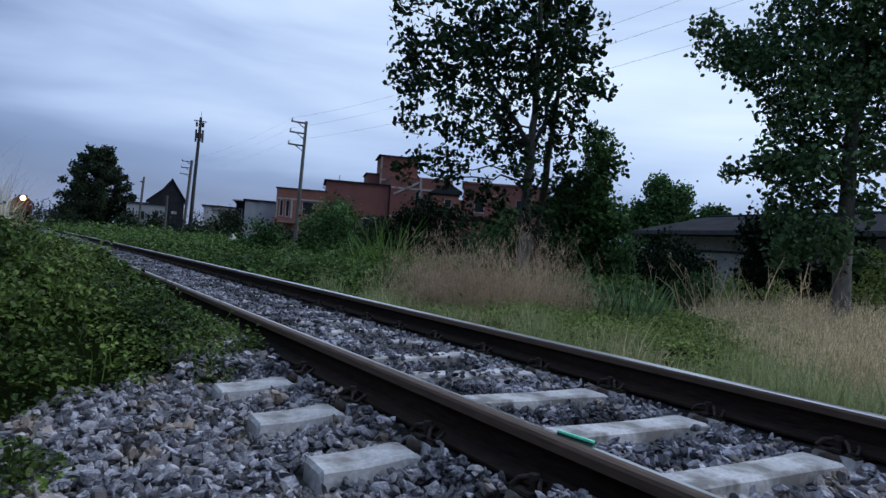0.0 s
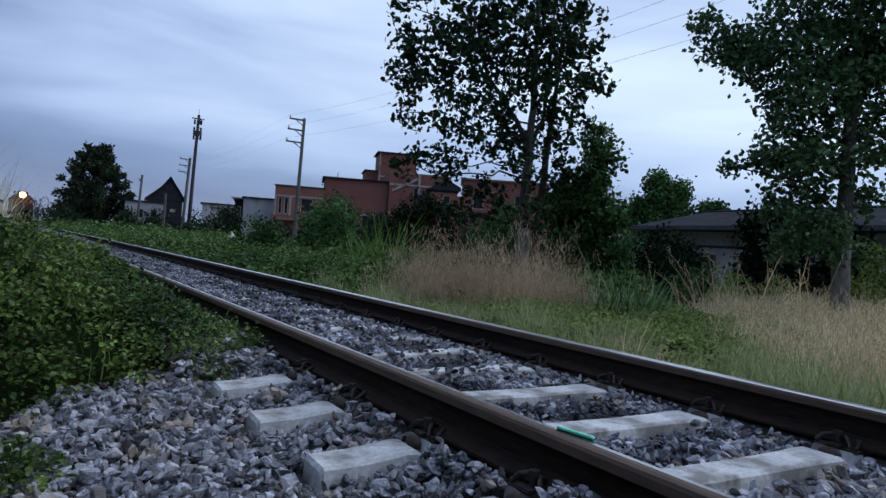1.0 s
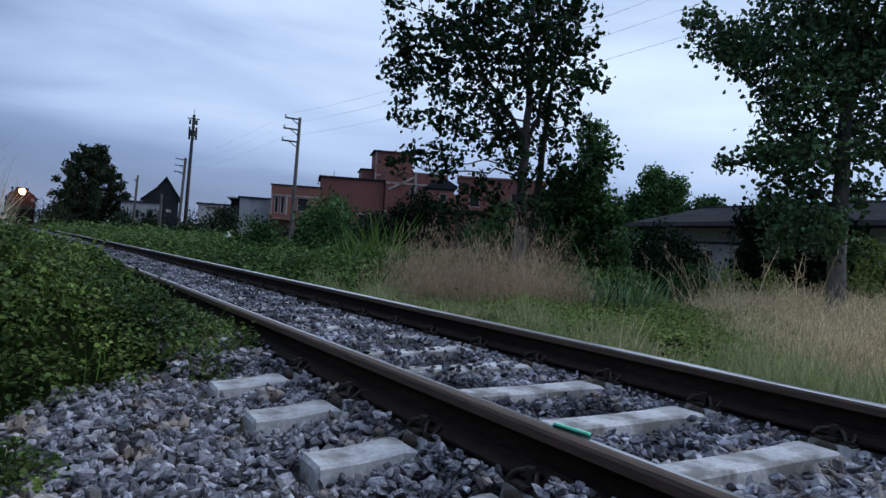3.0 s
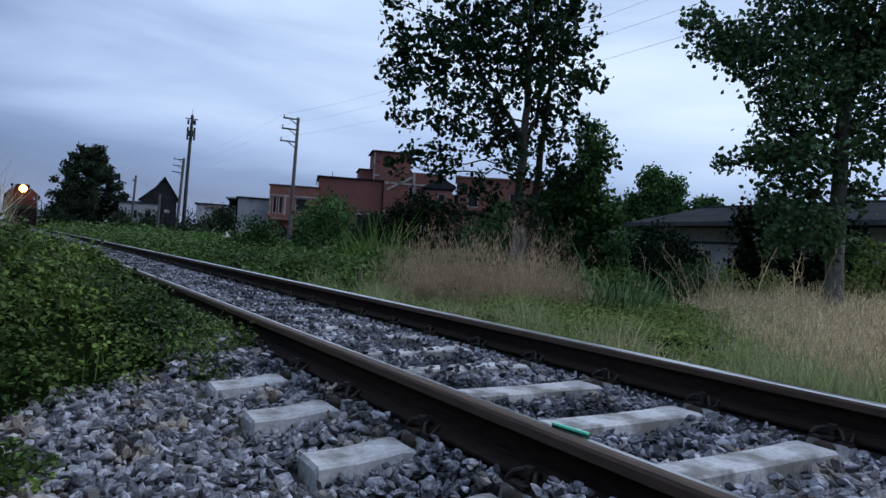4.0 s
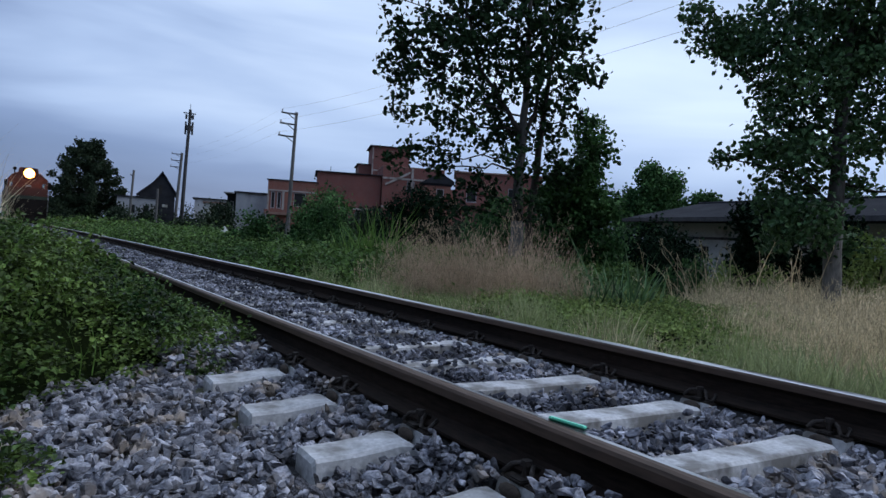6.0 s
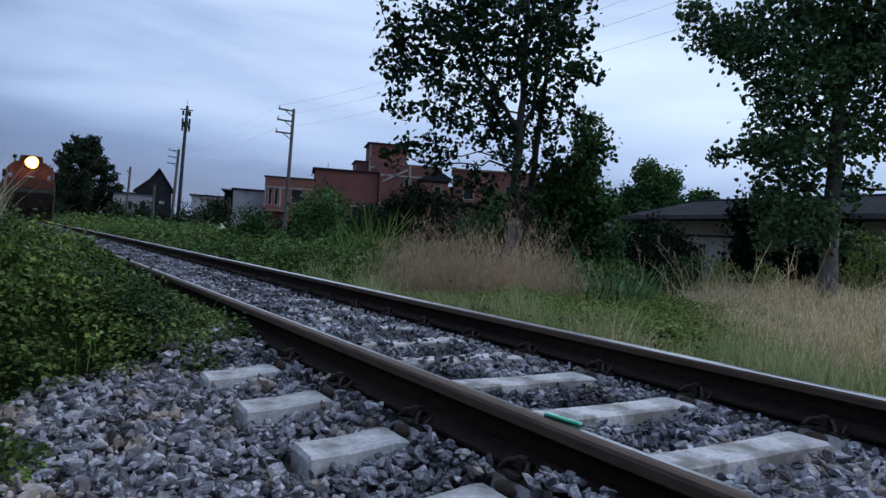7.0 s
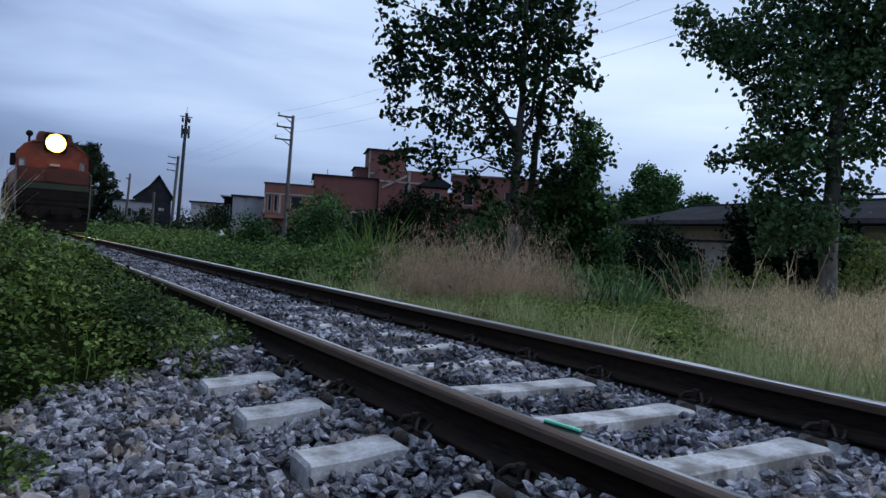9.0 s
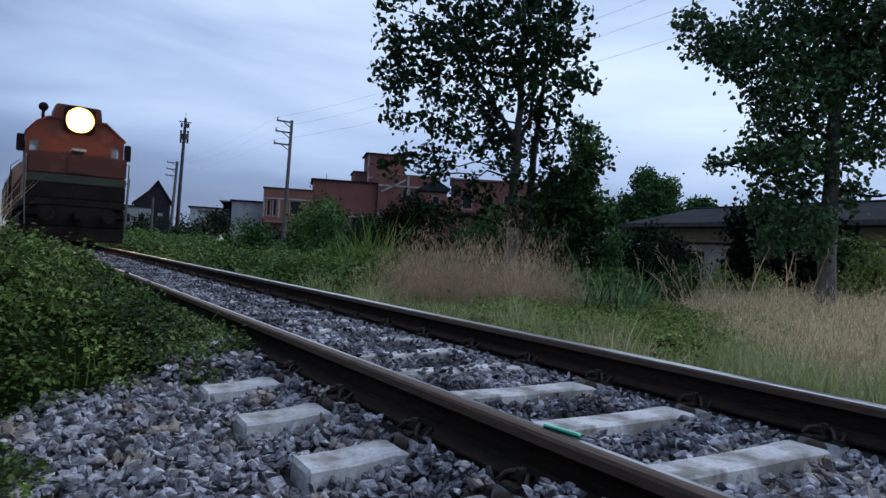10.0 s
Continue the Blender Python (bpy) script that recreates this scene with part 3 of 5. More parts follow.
def build_shrub(name, x, y, w, h, seed, n, size, label, material, tall=1.0, category="shrub"):
    rng = np.random.default_rng(seed)
    z = float(ground_z(x, y)) - 0.03
    t = thing(name, pose(x, y, z), label, category)
    lobes = []
    for k in range(12):
        a, r = rng.uniform(0, math.tau), rng.uniform(0, 0.34) * w
        top = h * rng.uniform(0.55, 1.0) * (1 - 0.45 * (r / (0.34 * w)) ** 2)
        rad = w * rng.uniform(0.14, 0.24)
        for f in (1.0, 0.62, 0.3):
            lobes.append((r * math.cos(a), r * math.sin(a), max(top * f - rad * 0.6, rad * 0.4), rad * (1.15 - 0.2 * f)))
    bm = bmesh.new()
    for l in lobes[::3]:
        branch(bm, rng, (l[0] * 0.15, l[1] * 0.15, 0), l[:3], 0.012 * h + 0.01, 0.006, 0.1, 5)
    tagged(part("branchwork", bm, M["twig"], t, "thin dark stems"), kind="stuff")
    pts = lobes_points(rng, lobes, n // 5)
    pts[:, 2] = np.maximum(pts[:, 2], 0.03)
    V, F = leaves(rng, pts, 5, size * 0.9, size)
    tagged(mass("foliage", V, F, material, t), kind="stuff")
    return t


DARK = "dark green leafy shrub among tall weeds"
# leafshade shrubs carry painted shade in their leaf colour
for k, (x, y, w, h, n, s, mt) in enumerate((
        (7.2, 18.9, 4.2, 3.1, 17000, 0.10, "leafdark"), (10.8, 19.3, 3.9, 3.1, 16000, 0.10, "leafshade"), (13.6, 18.6, 3.0, 3.0, 9000, 0.10, "leafdark"), (5.6, 20.5, 2.2, 1.8, 5000, 0.10, "leafdark"), (8.9, 13.0, 2.2, 2.1, 5200, 0.08, "leafdark"),
        (9.35, 9.6, 2.1, 4.0, 15000, 0.10, "leafdark"), (8.7, 9.9, 1.6, 3.3, 8000, 0.10, "leafdark"), (9.75, 9.6, 1.4, 2.3, 7000, 0.08, "leafdark"), (8.3, 10.9, 1.8, 2.2, 5000, 0.08, "leafdark"),
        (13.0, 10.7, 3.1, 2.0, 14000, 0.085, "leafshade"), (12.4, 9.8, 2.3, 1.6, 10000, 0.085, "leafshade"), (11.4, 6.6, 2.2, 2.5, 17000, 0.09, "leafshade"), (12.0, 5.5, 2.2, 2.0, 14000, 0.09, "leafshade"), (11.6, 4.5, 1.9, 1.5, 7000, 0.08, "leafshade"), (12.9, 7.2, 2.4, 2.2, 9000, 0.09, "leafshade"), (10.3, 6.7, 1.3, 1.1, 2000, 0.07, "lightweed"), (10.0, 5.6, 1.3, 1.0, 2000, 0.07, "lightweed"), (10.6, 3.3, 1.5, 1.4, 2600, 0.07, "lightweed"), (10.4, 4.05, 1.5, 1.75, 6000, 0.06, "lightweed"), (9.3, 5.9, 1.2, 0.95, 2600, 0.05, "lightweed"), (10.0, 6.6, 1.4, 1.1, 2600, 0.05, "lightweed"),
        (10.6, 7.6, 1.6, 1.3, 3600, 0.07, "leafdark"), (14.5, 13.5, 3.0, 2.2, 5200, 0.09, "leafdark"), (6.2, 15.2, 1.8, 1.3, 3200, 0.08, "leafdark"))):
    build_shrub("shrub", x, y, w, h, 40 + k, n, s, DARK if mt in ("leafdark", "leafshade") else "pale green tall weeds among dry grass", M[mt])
for k, (x, y, w, h, n) in enumerate(((15.6, 64.0, 6.5, 3.4, 5000), (19.5, 46.0, 5.5, 3.0, 4500), (24.5, 43.0, 6.0, 3.4, 4500), (9.8, 86.0, 4.5, 3.2, 2500), (14.0, 92.0, 5.0, 3.4, 2500), (12.0, 62.0, 5.0, 2.0, 2400), (20.0, 60.0, 6.0, 2.2, 2400), (24.0, 50.0, 6.5, 3.6, 3200), (29.0, 44.0, 6.0, 3.4, 3000),
                                    (5.0, 94.0, 7.0, 2.4, 2000), (15.0, 112.0, 9.0, 4.6, 2200), (24.0, 112.0, 10.0, 4.6, 2200), (33.0, 104.0, 10.0, 5.0, 2200), (2.0, 135.0, 12.0, 4.6, 2000), (11.0, 125.0, 11.0, 4.4, 2200), (42.0, 92.0, 10.0, 5.0, 2000), (50.0, 78.0, 10.0, 5.0, 2000), (56.0, 60.0, 10.0, 5.0, 2000), (58.0, 44.0, 10.0, 4.6, 2000), (18.5, 78.0, 5.0, 2.6, 2200), (22.0, 30.0, 4.0, 3.2, 3000), (26.0, 29.0, 5.0, 3.2, 3500), (30.0, 28.0, 6.0, 2.9, 3500), (9.5, 80.0, 5.0, 2.2, 2000), (30.0, 33.0, 6.0, 4.6, 3600), (33.5, 12.0, 5.0, 3.8, 3000))):
    build_shrub("bush", x, y, w, h, 80 + k, n, 0.28, "dense dark bush in the distance behind the track", M["leaffar"], category="bush")

u = 1.0
def tufted_lobes(seed):
    """Foliage tufts at the ends of upswept branches, tier over tier, on a filled core."""
    rng = random.Random(seed)
    out = [(0, 2.0, 0, 2.4), (-1.6, 3.2, 0, 1.7), (1.8, 3.3, 0, 1.7), (0, 5.2, 0, 1.7), (0.2, 7.2, 0, 1.2), (0.2, 9.0, 0, 0.7), (-3.6, 1.8, 0, 1.5), (3.6, 1.7, 0, 1.5)]
    for z, w in ((2.3, 4.7), (3.5, 5.2), (4.7, 5.0), (5.9, 4.4), (7.0, 3.8), (8.1, 3.1), (9.2, 2.2), (10.1, 1.2)):
        for k in range(9):
            a = math.tau * (k + rng.uniform(-0.3, 0.3)) / 9
            r = w * rng.uniform(0.68, 1.0)
            q = rng.uniform(0.38, 0.66)
            out.append((0.15 + r * math.cos(a), z + rng.uniform(-0.4, 0.5), r * math.sin(a), q))
            out.append((0.15 + r * 0.8 * math.cos(a), z - 0.35, r * 0.8 * math.sin(a), q))
    return out


build_tree("broad_tree", (7.3, 98.0, 0.0), [[(0, 0, 0, 0.35), (0, 4, 0, 0.28), (0.2, 8, 0, 0.16), (0.3, 11, 0, 0.05)]], tufted_lobes(6),
           21, 5200, 5, 0.30, "large dense dark tree with tufted branches beside the distant track", M["leaffar"], (0.99, -0.1), 0.15, 60)
build_tree("broad_tree", (44.1, 37.6, -0.2), [[(0, 0, 0, 0.25), (0, 4, 0, 0.2), (0.1, 8, 0, 0.05)]],
           [(-1.5, 5.2, 0, 1.4), (0.2, 6.0, 0, 1.6), (-0.5, 7.4, 0, 1.2), (1.3, 6.8, 0, 1.1), (1.6, 4.6, 0, 1.4), (-0.2, 3.8, 0, 1.8), (-2.4, 3.6, 0, 1.4), (3.6, 5.2, 0, 1.0), (4.4, 5.4, 0, 0.7), (3.4, 3.8, 0, 1.4), (-3.2, 4.8, 0, 0.8)],
           22, 3200, 5, 0.26, "round green tree behind the low house", M["leafdark"], (0.64, -0.77), 0.2, 40)


# ---------------------------------------------------------------- vines, weeds and grasses
def wobble(x, y, s=1.0):
    return np.sin(x * 3.1 * s + 1.3 * np.sin(y * 1.7 * s)) * np.sin(y * 2.3 * s + 0.9) * 0.5 + 0.5 * np.sin(x * 7.3 * s + y * 1.1) * np.sin(y * 6.1 * s + x)


def left_top(uu, y):
    """Height of the brambles beside the near rail."""
    top = np.interp(-uu, [0.06, 0.14, 0.30, 0.45, 0.60, 0.85, 1.15, 1.45, 2.2, 4.0], [-0.07, 0.0, 0.08, 0.17, 0.26, 0.38, 0.50, 0.58, 0.72, 0.95])
    top = np.where(top > 0.05, top * (1 - 0.52 * step(3.5, 9, y) * step(-1.9, -1.2, uu)), top)
    front = np.where(uu > -0.62, 2.2, 3.0 + uu * 1.12)
    k1, k2 = step(-0.1, 0.25, y - front + 0.25 * wobble(uu, y, 1.3)), step(0.0, 1.15, y - front)
    return -0.14 + 0.15 * k1 + 0.05 * k1 * step(-0.8, -0.5, uu) * (1 - step(2.9, 3.5, y)) + np.maximum(top - 0.01, 0) * k2 + (0.15 * wobble(uu, y, 1.3) + 0.10 * wobble(uu + 3, y, 2.7)) * k2 * step(-0.15, -1.1, uu), 0.45 * k1 + 0.55 * k2


def right_top(uu, y):
    top = np.interp(uu, [2.0, 2.6, 3.4, 5.0, 9.0], [-0.14, 0.02, 0.16, 0.28, 0.35])
    k = step(5.0, 8.0, y + 0.32 * (uu - 2.2)) * step(0.2, 2.2, y - 0.75 * uu + 0.2)
    return -0.14 + (top + 0.14) * k + 0.09 * wobble(uu, y, 0.6) * k, k


def creeper_top(uu, y):
    top = np.interp(uu, [1.9, 2.5, 3.5, 5.0, 7.0], [-0.14, -0.02, 0.08, 0.12, 0.05])
    k = step(0.5, 2.5, y - 0.35 * (uu - 2)) * (1 - step(6.0, 8.0, y)) * np.clip(0.75 + 0.5 * wobble(uu, y, 0.5), 0, 1)
    return -0.16 + (top + 0.16) * k + 0.07 * wobble(uu, y, 0.8) * k, k


def build_cover(name, top, u0, u1, y0, y1, zones, seed, label, sheet_drop, material, under):
    rng = np.random.default_rng(seed)
    t = thing(name, pose(0, 0, 0), label, "weeds", kind="stuff")
    us, ys = np.linspace(u0, u1, 40), np.concatenate([np.linspace(y0, 14, 70), np.linspace(14.6, y1, 60)])
    U, Y = np.meshgrid(us, ys, indexing="ij")
    Z, K = top(U, Y)
    X = U + bend(Y)
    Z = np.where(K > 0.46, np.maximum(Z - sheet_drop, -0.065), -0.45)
    i = (np.arange(len(us) - 1)[:, None] * len(ys) + np.arange(len(ys) - 1)[None]).ravel()
    # closed sheet below the leaves, near-black to stand for the shade between them
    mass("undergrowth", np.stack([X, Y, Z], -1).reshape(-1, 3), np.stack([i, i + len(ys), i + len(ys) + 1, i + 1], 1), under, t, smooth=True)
    VV, FF, off = [], [], 0
    for ya, yb, n, size in zones:
        uu, y = rng.uniform(u0, u1, n), rng.uniform(ya, yb, n)
        z, k = top(uu, y)
        keep = rng.uniform(0, 1, n) < k * 1.6 + 0.02
        keep &= (k > 0.015) & (rng.uniform(0, 1, n) < (0.62 if name == "brambles" else 0.9) + 0.55 * wobble(uu, y, 2.1))
        uu, y, z = uu[keep], y[keep], z[keep]
        m = len(uu)
        pos = np.stack([uu + bend(y), y, z + size * rng.normal(-0.75, 1.25, m) + 0.03 * (rng.uniform(0, 1, m) > 0.93)], 1)
        V, F = scatter(LEAF_V, LEAF_F, pos, turns(rng, m, 0.75), size * rng.uniform(0.55, 1.3, m))
        VV.append(V)
        FF.append(F + off)
        off += len(V)
    mass("foliage", np.concatenate(VV), np.concatenate(FF), material, t)
    return t


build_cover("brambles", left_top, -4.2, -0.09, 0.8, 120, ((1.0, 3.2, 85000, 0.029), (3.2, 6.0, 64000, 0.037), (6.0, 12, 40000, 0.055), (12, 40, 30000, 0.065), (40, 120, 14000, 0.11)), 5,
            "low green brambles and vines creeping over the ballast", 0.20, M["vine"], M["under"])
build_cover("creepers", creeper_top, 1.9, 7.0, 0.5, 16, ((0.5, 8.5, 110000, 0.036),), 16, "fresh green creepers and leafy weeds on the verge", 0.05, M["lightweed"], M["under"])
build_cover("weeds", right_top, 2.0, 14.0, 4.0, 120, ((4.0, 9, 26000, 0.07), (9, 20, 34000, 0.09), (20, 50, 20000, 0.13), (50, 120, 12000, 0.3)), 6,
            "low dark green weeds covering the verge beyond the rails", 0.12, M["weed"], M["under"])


def build_grass(name, x0, x1, y0, y1, n, high, wide, seed, label, material, lean=0.3, mask=None, heads=0.0, headmat=None):
    """Blades of grass over a patch; heads: share of stalks with a feathery seed head."""
    rng = np.random.default_rng(seed)
    t = thing(name, pose(0, 0, 0), label, "grass", kind="stuff")
    x, y = rng.uniform(x0, x1, n), rng.uniform(y0, y1, n)
    if mask:
        f = mask(x, y)
        keep = rng.uniform(0, 1, n) < f
        x, y, f = x[keep], y[keep], f[keep]
    else:
        f = np.ones(n)
    m = len(x)
    h = high * rng.uniform(0.45, 1.1, m) * (0.28 + 0.72 * f) * (1 + 0.35 * wobble(x, y, 1.1)) * np.where(rng.uniform(0, 1, m) > 0.97, 1.3, 1.0)
    pos = np.stack([x, y, ground_z(x, y) - 0.02], 1)
    R = turns(rng, m, lean)
    V, F = scatter(BLADE_V, BLADE_F, pos, R, np.stack([wide * rng.uniform(0.6, 1.3, m), h, h], 1))
    mass("blades", V, F, material, t)
    if heads:
        pick = rng.uniform(0, 1, m) < heads
        tip = pos[pick] + np.einsum("nij,j->ni", R[pick], np.array([0, 0.38, 1.0])) * h[pick][:, None]
        k = 7
        p = np.repeat(tip, k, 0) + rng.normal(0, 1, (len(tip) * k, 3)) * np.array([0.03, 0.03, 0.06])
        V, F = scatter(LEAF_V, LEAF_F, p, turns(rng, len(p), 0.5), np.stack([np.full(len(p), 0.010), np.full(len(p), 0.010), np.full(len(p), 0.03)], 1) * rng.uniform(0.6, 1.6, (len(p), 1)))
        # long thin chaff along the stalks' tips
        V2, F2 = scatter(BLADE_V, BLADE_F, p, turns(rng, len(p), 0.45), np.stack([np.full(len(p), 0.0045), np.full(len(p), 0.065), np.full(len(p), 0.065)], 1))
        mass("seed_heads", np.concatenate([V, V2]), np.concatenate([F, F2 + len(V)]), headmat or material, t, "feathery pale seed heads")
    return t


def patch(cx, cy, rx, ry, ang=0.0):
    c, s = math.cos(radians(ang)), math.sin(radians(ang))

    def f(x, y):
        a, b = ((x - cx) * c + (y - cy) * s) / rx, ((y - cy) * c - (x - cx) * s) / ry
        return np.clip(1.25 - (a * a + b * b), 0, 1) * (0.75 + 0.25 * wobble(x, y))
    return f


build_grass("grass", 1.85, 7.0, -2.0, 7.5, 95000, 0.42, 0.008, 31, "ragged green grass growing beyond the far rail", M["grass"], 0.35,
            lambda x, y: np.clip(0.42 + 0.8 * wobble(x, y, 0.9) + 0.15 * (x < 3.6), 0.15, 1) * step(1.8, 2.3, x))
build_grass("dry_grass", 1.9, 5.6, -1.8, 6.0, 12000, 0.40, 0.005, 47, "thin dry straw blades among the green grass", M["straw"], 0.55, lambda x, y: np.clip(0.45 + 0.9 * wobble(x + 2, y, 0.7), 0.08, 1) * step(1.85, 2.5, x))
build_grass("grass", 2.2, 10.0, 7.0, 45.0, 26000, 0.62, 0.014, 41, "rough green grass tufts among the verge weeds", M["reed"], 0.4, lambda x, y: np.clip(1.1 * wobble(x, y, 0.45), 0, 1))
build_grass("tall_dry_grass", 2.6, 6.2, 3.6, 9.0, 32000, 1.1, 0.0045, 32, "tall reddish-brown dry grass with feathery heads", M["dry"], 0.4, patch(4.15, 5.9, 1.55, 0.9, -36), 0.7)
build_grass("straw_grass", 4.0, 11.0, -3.0, 5.6, 44000, 0.70, 0.007, 33, "pale straw-coloured dry grass on the verge", M["straw"], 0.6,
            lambda x, y: step(0.6, 3.6, x - 0.9 * y + 0.6 * wobble(x, y, 0.9)) * (0.7 + 0.3 * wobble(x, y, 0.7)) * (1 - 0.9 * patch(5.2, 4.85, 1.1, 1.1)(x, y)), 0.85)
build_grass("grass", 4.5, 10.5, -2.5, 5.6, 15000, 0.6, 0.010, 43, "green grass mixed through the dry straw", M["grass"], 0.55, lambda x, y: np.clip(0.35 + 0.7 * wobble(x, y, 0.8), 0.1, 1))
build_grass("reeds", 5.0, 6.6, 11.2, 14.0, 800, 2.3, 0.045, 34, "tall bright green reeds with long arching leaves", M["reed"], 0.5, patch(5.7, 12.7, 0.75, 1.0))
build_grass("reeds", 4.0, 6.4, 3.6, 6.2, 3000, 1.15, 0.034, 35, "dark green reeds with broad arching leaves", M["reedblue"], 0.8, patch(5.3, 4.85, 0.75, 0.8))
build_grass("reeds", -2.9, -1.15, 12.0, 22.0, 1500, 1.9, 0.012, 36, "tall pale reeds beside the track", M["straw"], 0.2, lambda x, y: np.full(len(x), 0.9) * step(-1.1, -1.7, x))


def build_stalks():
    """Tall leaning dry stalks with small leaves, standing in the straw before the trees."""
    rng = np.random.default_rng(61)
    t = thing("weed_stalks", pose(0, 0, 0), "tall leaning pale weed stalks in front of the trees", "weeds", kind="stuff")
    bm = bmesh.new()
    tips = []
    for _ in range(40):
        x, y = 7.4 + 1.5 * rng.uniform(0, 1), 3.6 + 2.6 * rng.uniform(0, 1)
        z = float(ground_z(x, y)) - 0.02
        h, lx, ly = rng.uniform(0.6, 1.35), rng.normal(0, 0.35), rng.normal(0, 0.35)
        pts = [(x + lx * f * f, y + ly * f * f, z + h * f) for f in (0, 0.3, 0.6, 0.85, 1.0)]
        tube(bm, pts, [0.006, 0.0055, 0.005, 0.004, 0.0025], 5)
        tips += [(np.array(pts[k]) * (1 - f) + np.array(pts[k + 1]) * f) for k in (1, 2, 3) for f in rng.uniform(0, 1, 7)]
    tagged(part("branchwork", bm, M["straw"], t), kind="stuff")
    n = len(tips)
    V, F = scatter(BLADE_V, BLADE_F, np.array(tips), turns(rng, n, 0.9), np.stack([np.full(n, 0.006), np.full(n, 0.10), np.full(n, 0.10)], 1) * rng.uniform(0.5, 1.2, (n, 1)))
    tagged(mass("foliage", V, F, M["straw"], t), kind="stuff")


build_stalks()


def build_tuft(x, y, r, n, seed, size):
    rng = np.random.default_rng(seed)
    t = thing("weed_tuft", pose(x, y, -0.12), "small green weed growing out of the ballast", "weed")
    a, d = rng.uniform(0, math.tau, n), r * rng.uniform(0, 1, n) ** 0.7
    pos = np.stack([d * np.cos(a), d * np.sin(a), rng.uniform(0.01, 0.14, n) * (1.15 - d / r)], 1)
    bm = bmesh.new()
    for q in pos[:24]:
        branch(bm, rng, (q[0] * 0.1, q[1] * 0.1, -0.02), q, 0.003, 0.0015, 0.1, 4)
    tagged(part("branchwork", bm, M["vine"], t), kind="stuff")
    V, F = scatter(LEAF_V, LEAF_F, pos, turns(rng, n, 0.8), size * rng.uniform(0.6, 1.3, n))
    tagged(mass("foliage", V, F, M["vine"], t), kind="stuff")


def build_shoots():
    """Grass blades and long shoots standing out of the brambles."""
    rng = np.random.default_rng(51)
    n = 2600
    uu, y = rng.uniform(-3.6, -0.12, n), 2.0 + 26 * rng.uniform(0, 1, n) ** 2
    z, k = left_top(uu, y)
    keep = (k > 0.4) & (rng.uniform(0, 1, n) < 0.35 + 0.6 * np.clip(wobble(uu, y, 0.4), 0, 1))
    uu, y, z = uu[keep], y[keep], z[keep]
    m = len(uu)
    h = rng.uniform(0.10, 0.26, m)
    V, F = scatter(BLADE_V, BLADE_F, np.stack([uu + bend(y), y, z - 0.08], 1), turns(rng, m, 0.45), np.stack([0.005 + 0.0004 * y, h, h], 1))
    t = thing("grass", pose(0, 0, 0), "green grass blades growing up through the brambles", "grass", kind="stuff")
    tagged(mass("blades", V, F, M["reed"], t), kind="stuff")


build_shoots()


def build_low_wall():
    bm = solid((-1.2, -0.08, 0.0), (1.2, 0.08, 0.62), 0.01)
    box(bm, (-1.23, -0.12, 0.623), (1.23, 0.12, 0.68), 0.01)
    ob = part("low_wall", bm, M["white"])
    ob.matrix_basis = pose(11.35, 3.75, -0.38, 0, 0, -66)
    tagged(ob, "pale low wall half hidden in weeds", "wall")


build_low_wall()


def build_sack():
    rng = np.random.default_rng(3)
    bm = bmesh.new()
    bmesh.ops.create_icosphere(bm, subdivisions=3, radius=0.32)
    for v in bm.verts:
        f = 1 - 0.55 * max(v.co.z / 0.32, 0)
        v.co = Vector((v.co.x * f * 1.1, v.co.y * f * 0.8, v.co.z * (1.9 if v.co.z > 0 else 0.9))) * rng.uniform(0.94, 1.06)
    ob = part("sack", bm, M["white"], smooth=True)
    ob.matrix_basis = pose(9.55, 39.6, 0.18)
    tagged(ob, "pale slumped sack standing among the weeds", "sack")


build_sack()
build_tuft(-1.33, 0.93, 0.17, 420, 37, 0.026)
build_tuft(-1.46, 0.62, 0.14, 260, 38, 0.026)
build_tuft(-0.42, 2.15, 0.12, 170, 39, 0.026)


# ---------------------------------------------------------------- poles and wires
def build_pole(x, y, z1, top, lean, label, arms, r=(0.16, 0.10)):
    t = thing("utility_pole", pose(x, y, 0), label, "utility pole", "poles along the line")
    tx, ty = lean
    part("shaft", tube(bmesh.new(), [(0, 0, -0.5), (tx * 0.5, ty * 0.5, top * 0.5), (tx, ty, top)], [r[0], (r[0] + r[1]) / 2, r[1]], 8), M["pole"], t)
    for z, n in arms:
        bm = bmesh.new()
        f = z / top
        box(bm, (tx * f - n, ty * f - 0.05, z - 0.05), (tx * f + 0.1, ty * f + 0.05, z + 0.05), 0.01)
        tube(bm, [(tx * f - n * 0.55, ty * f, z - 0.03), (tx * f, ty * f, z - 0.42)], 0.03, 6)
        part("crossarm", bm, M["darkmetal"], t)
        bm = bmesh.new()
        tube(bm, [(tx * f - n + 0.06, ty * f, z + 0.05), (tx * f - n + 0.06, ty * f, z + 0.12), (tx * f - n + 0.06, ty * f, z + 0.14), (tx * f - n + 0.06, ty * f, z + 0.22)], [0.03, 0.06, 0.04, 0.05], 8)
        part("insulator", bm, M["white"], t)
    return t


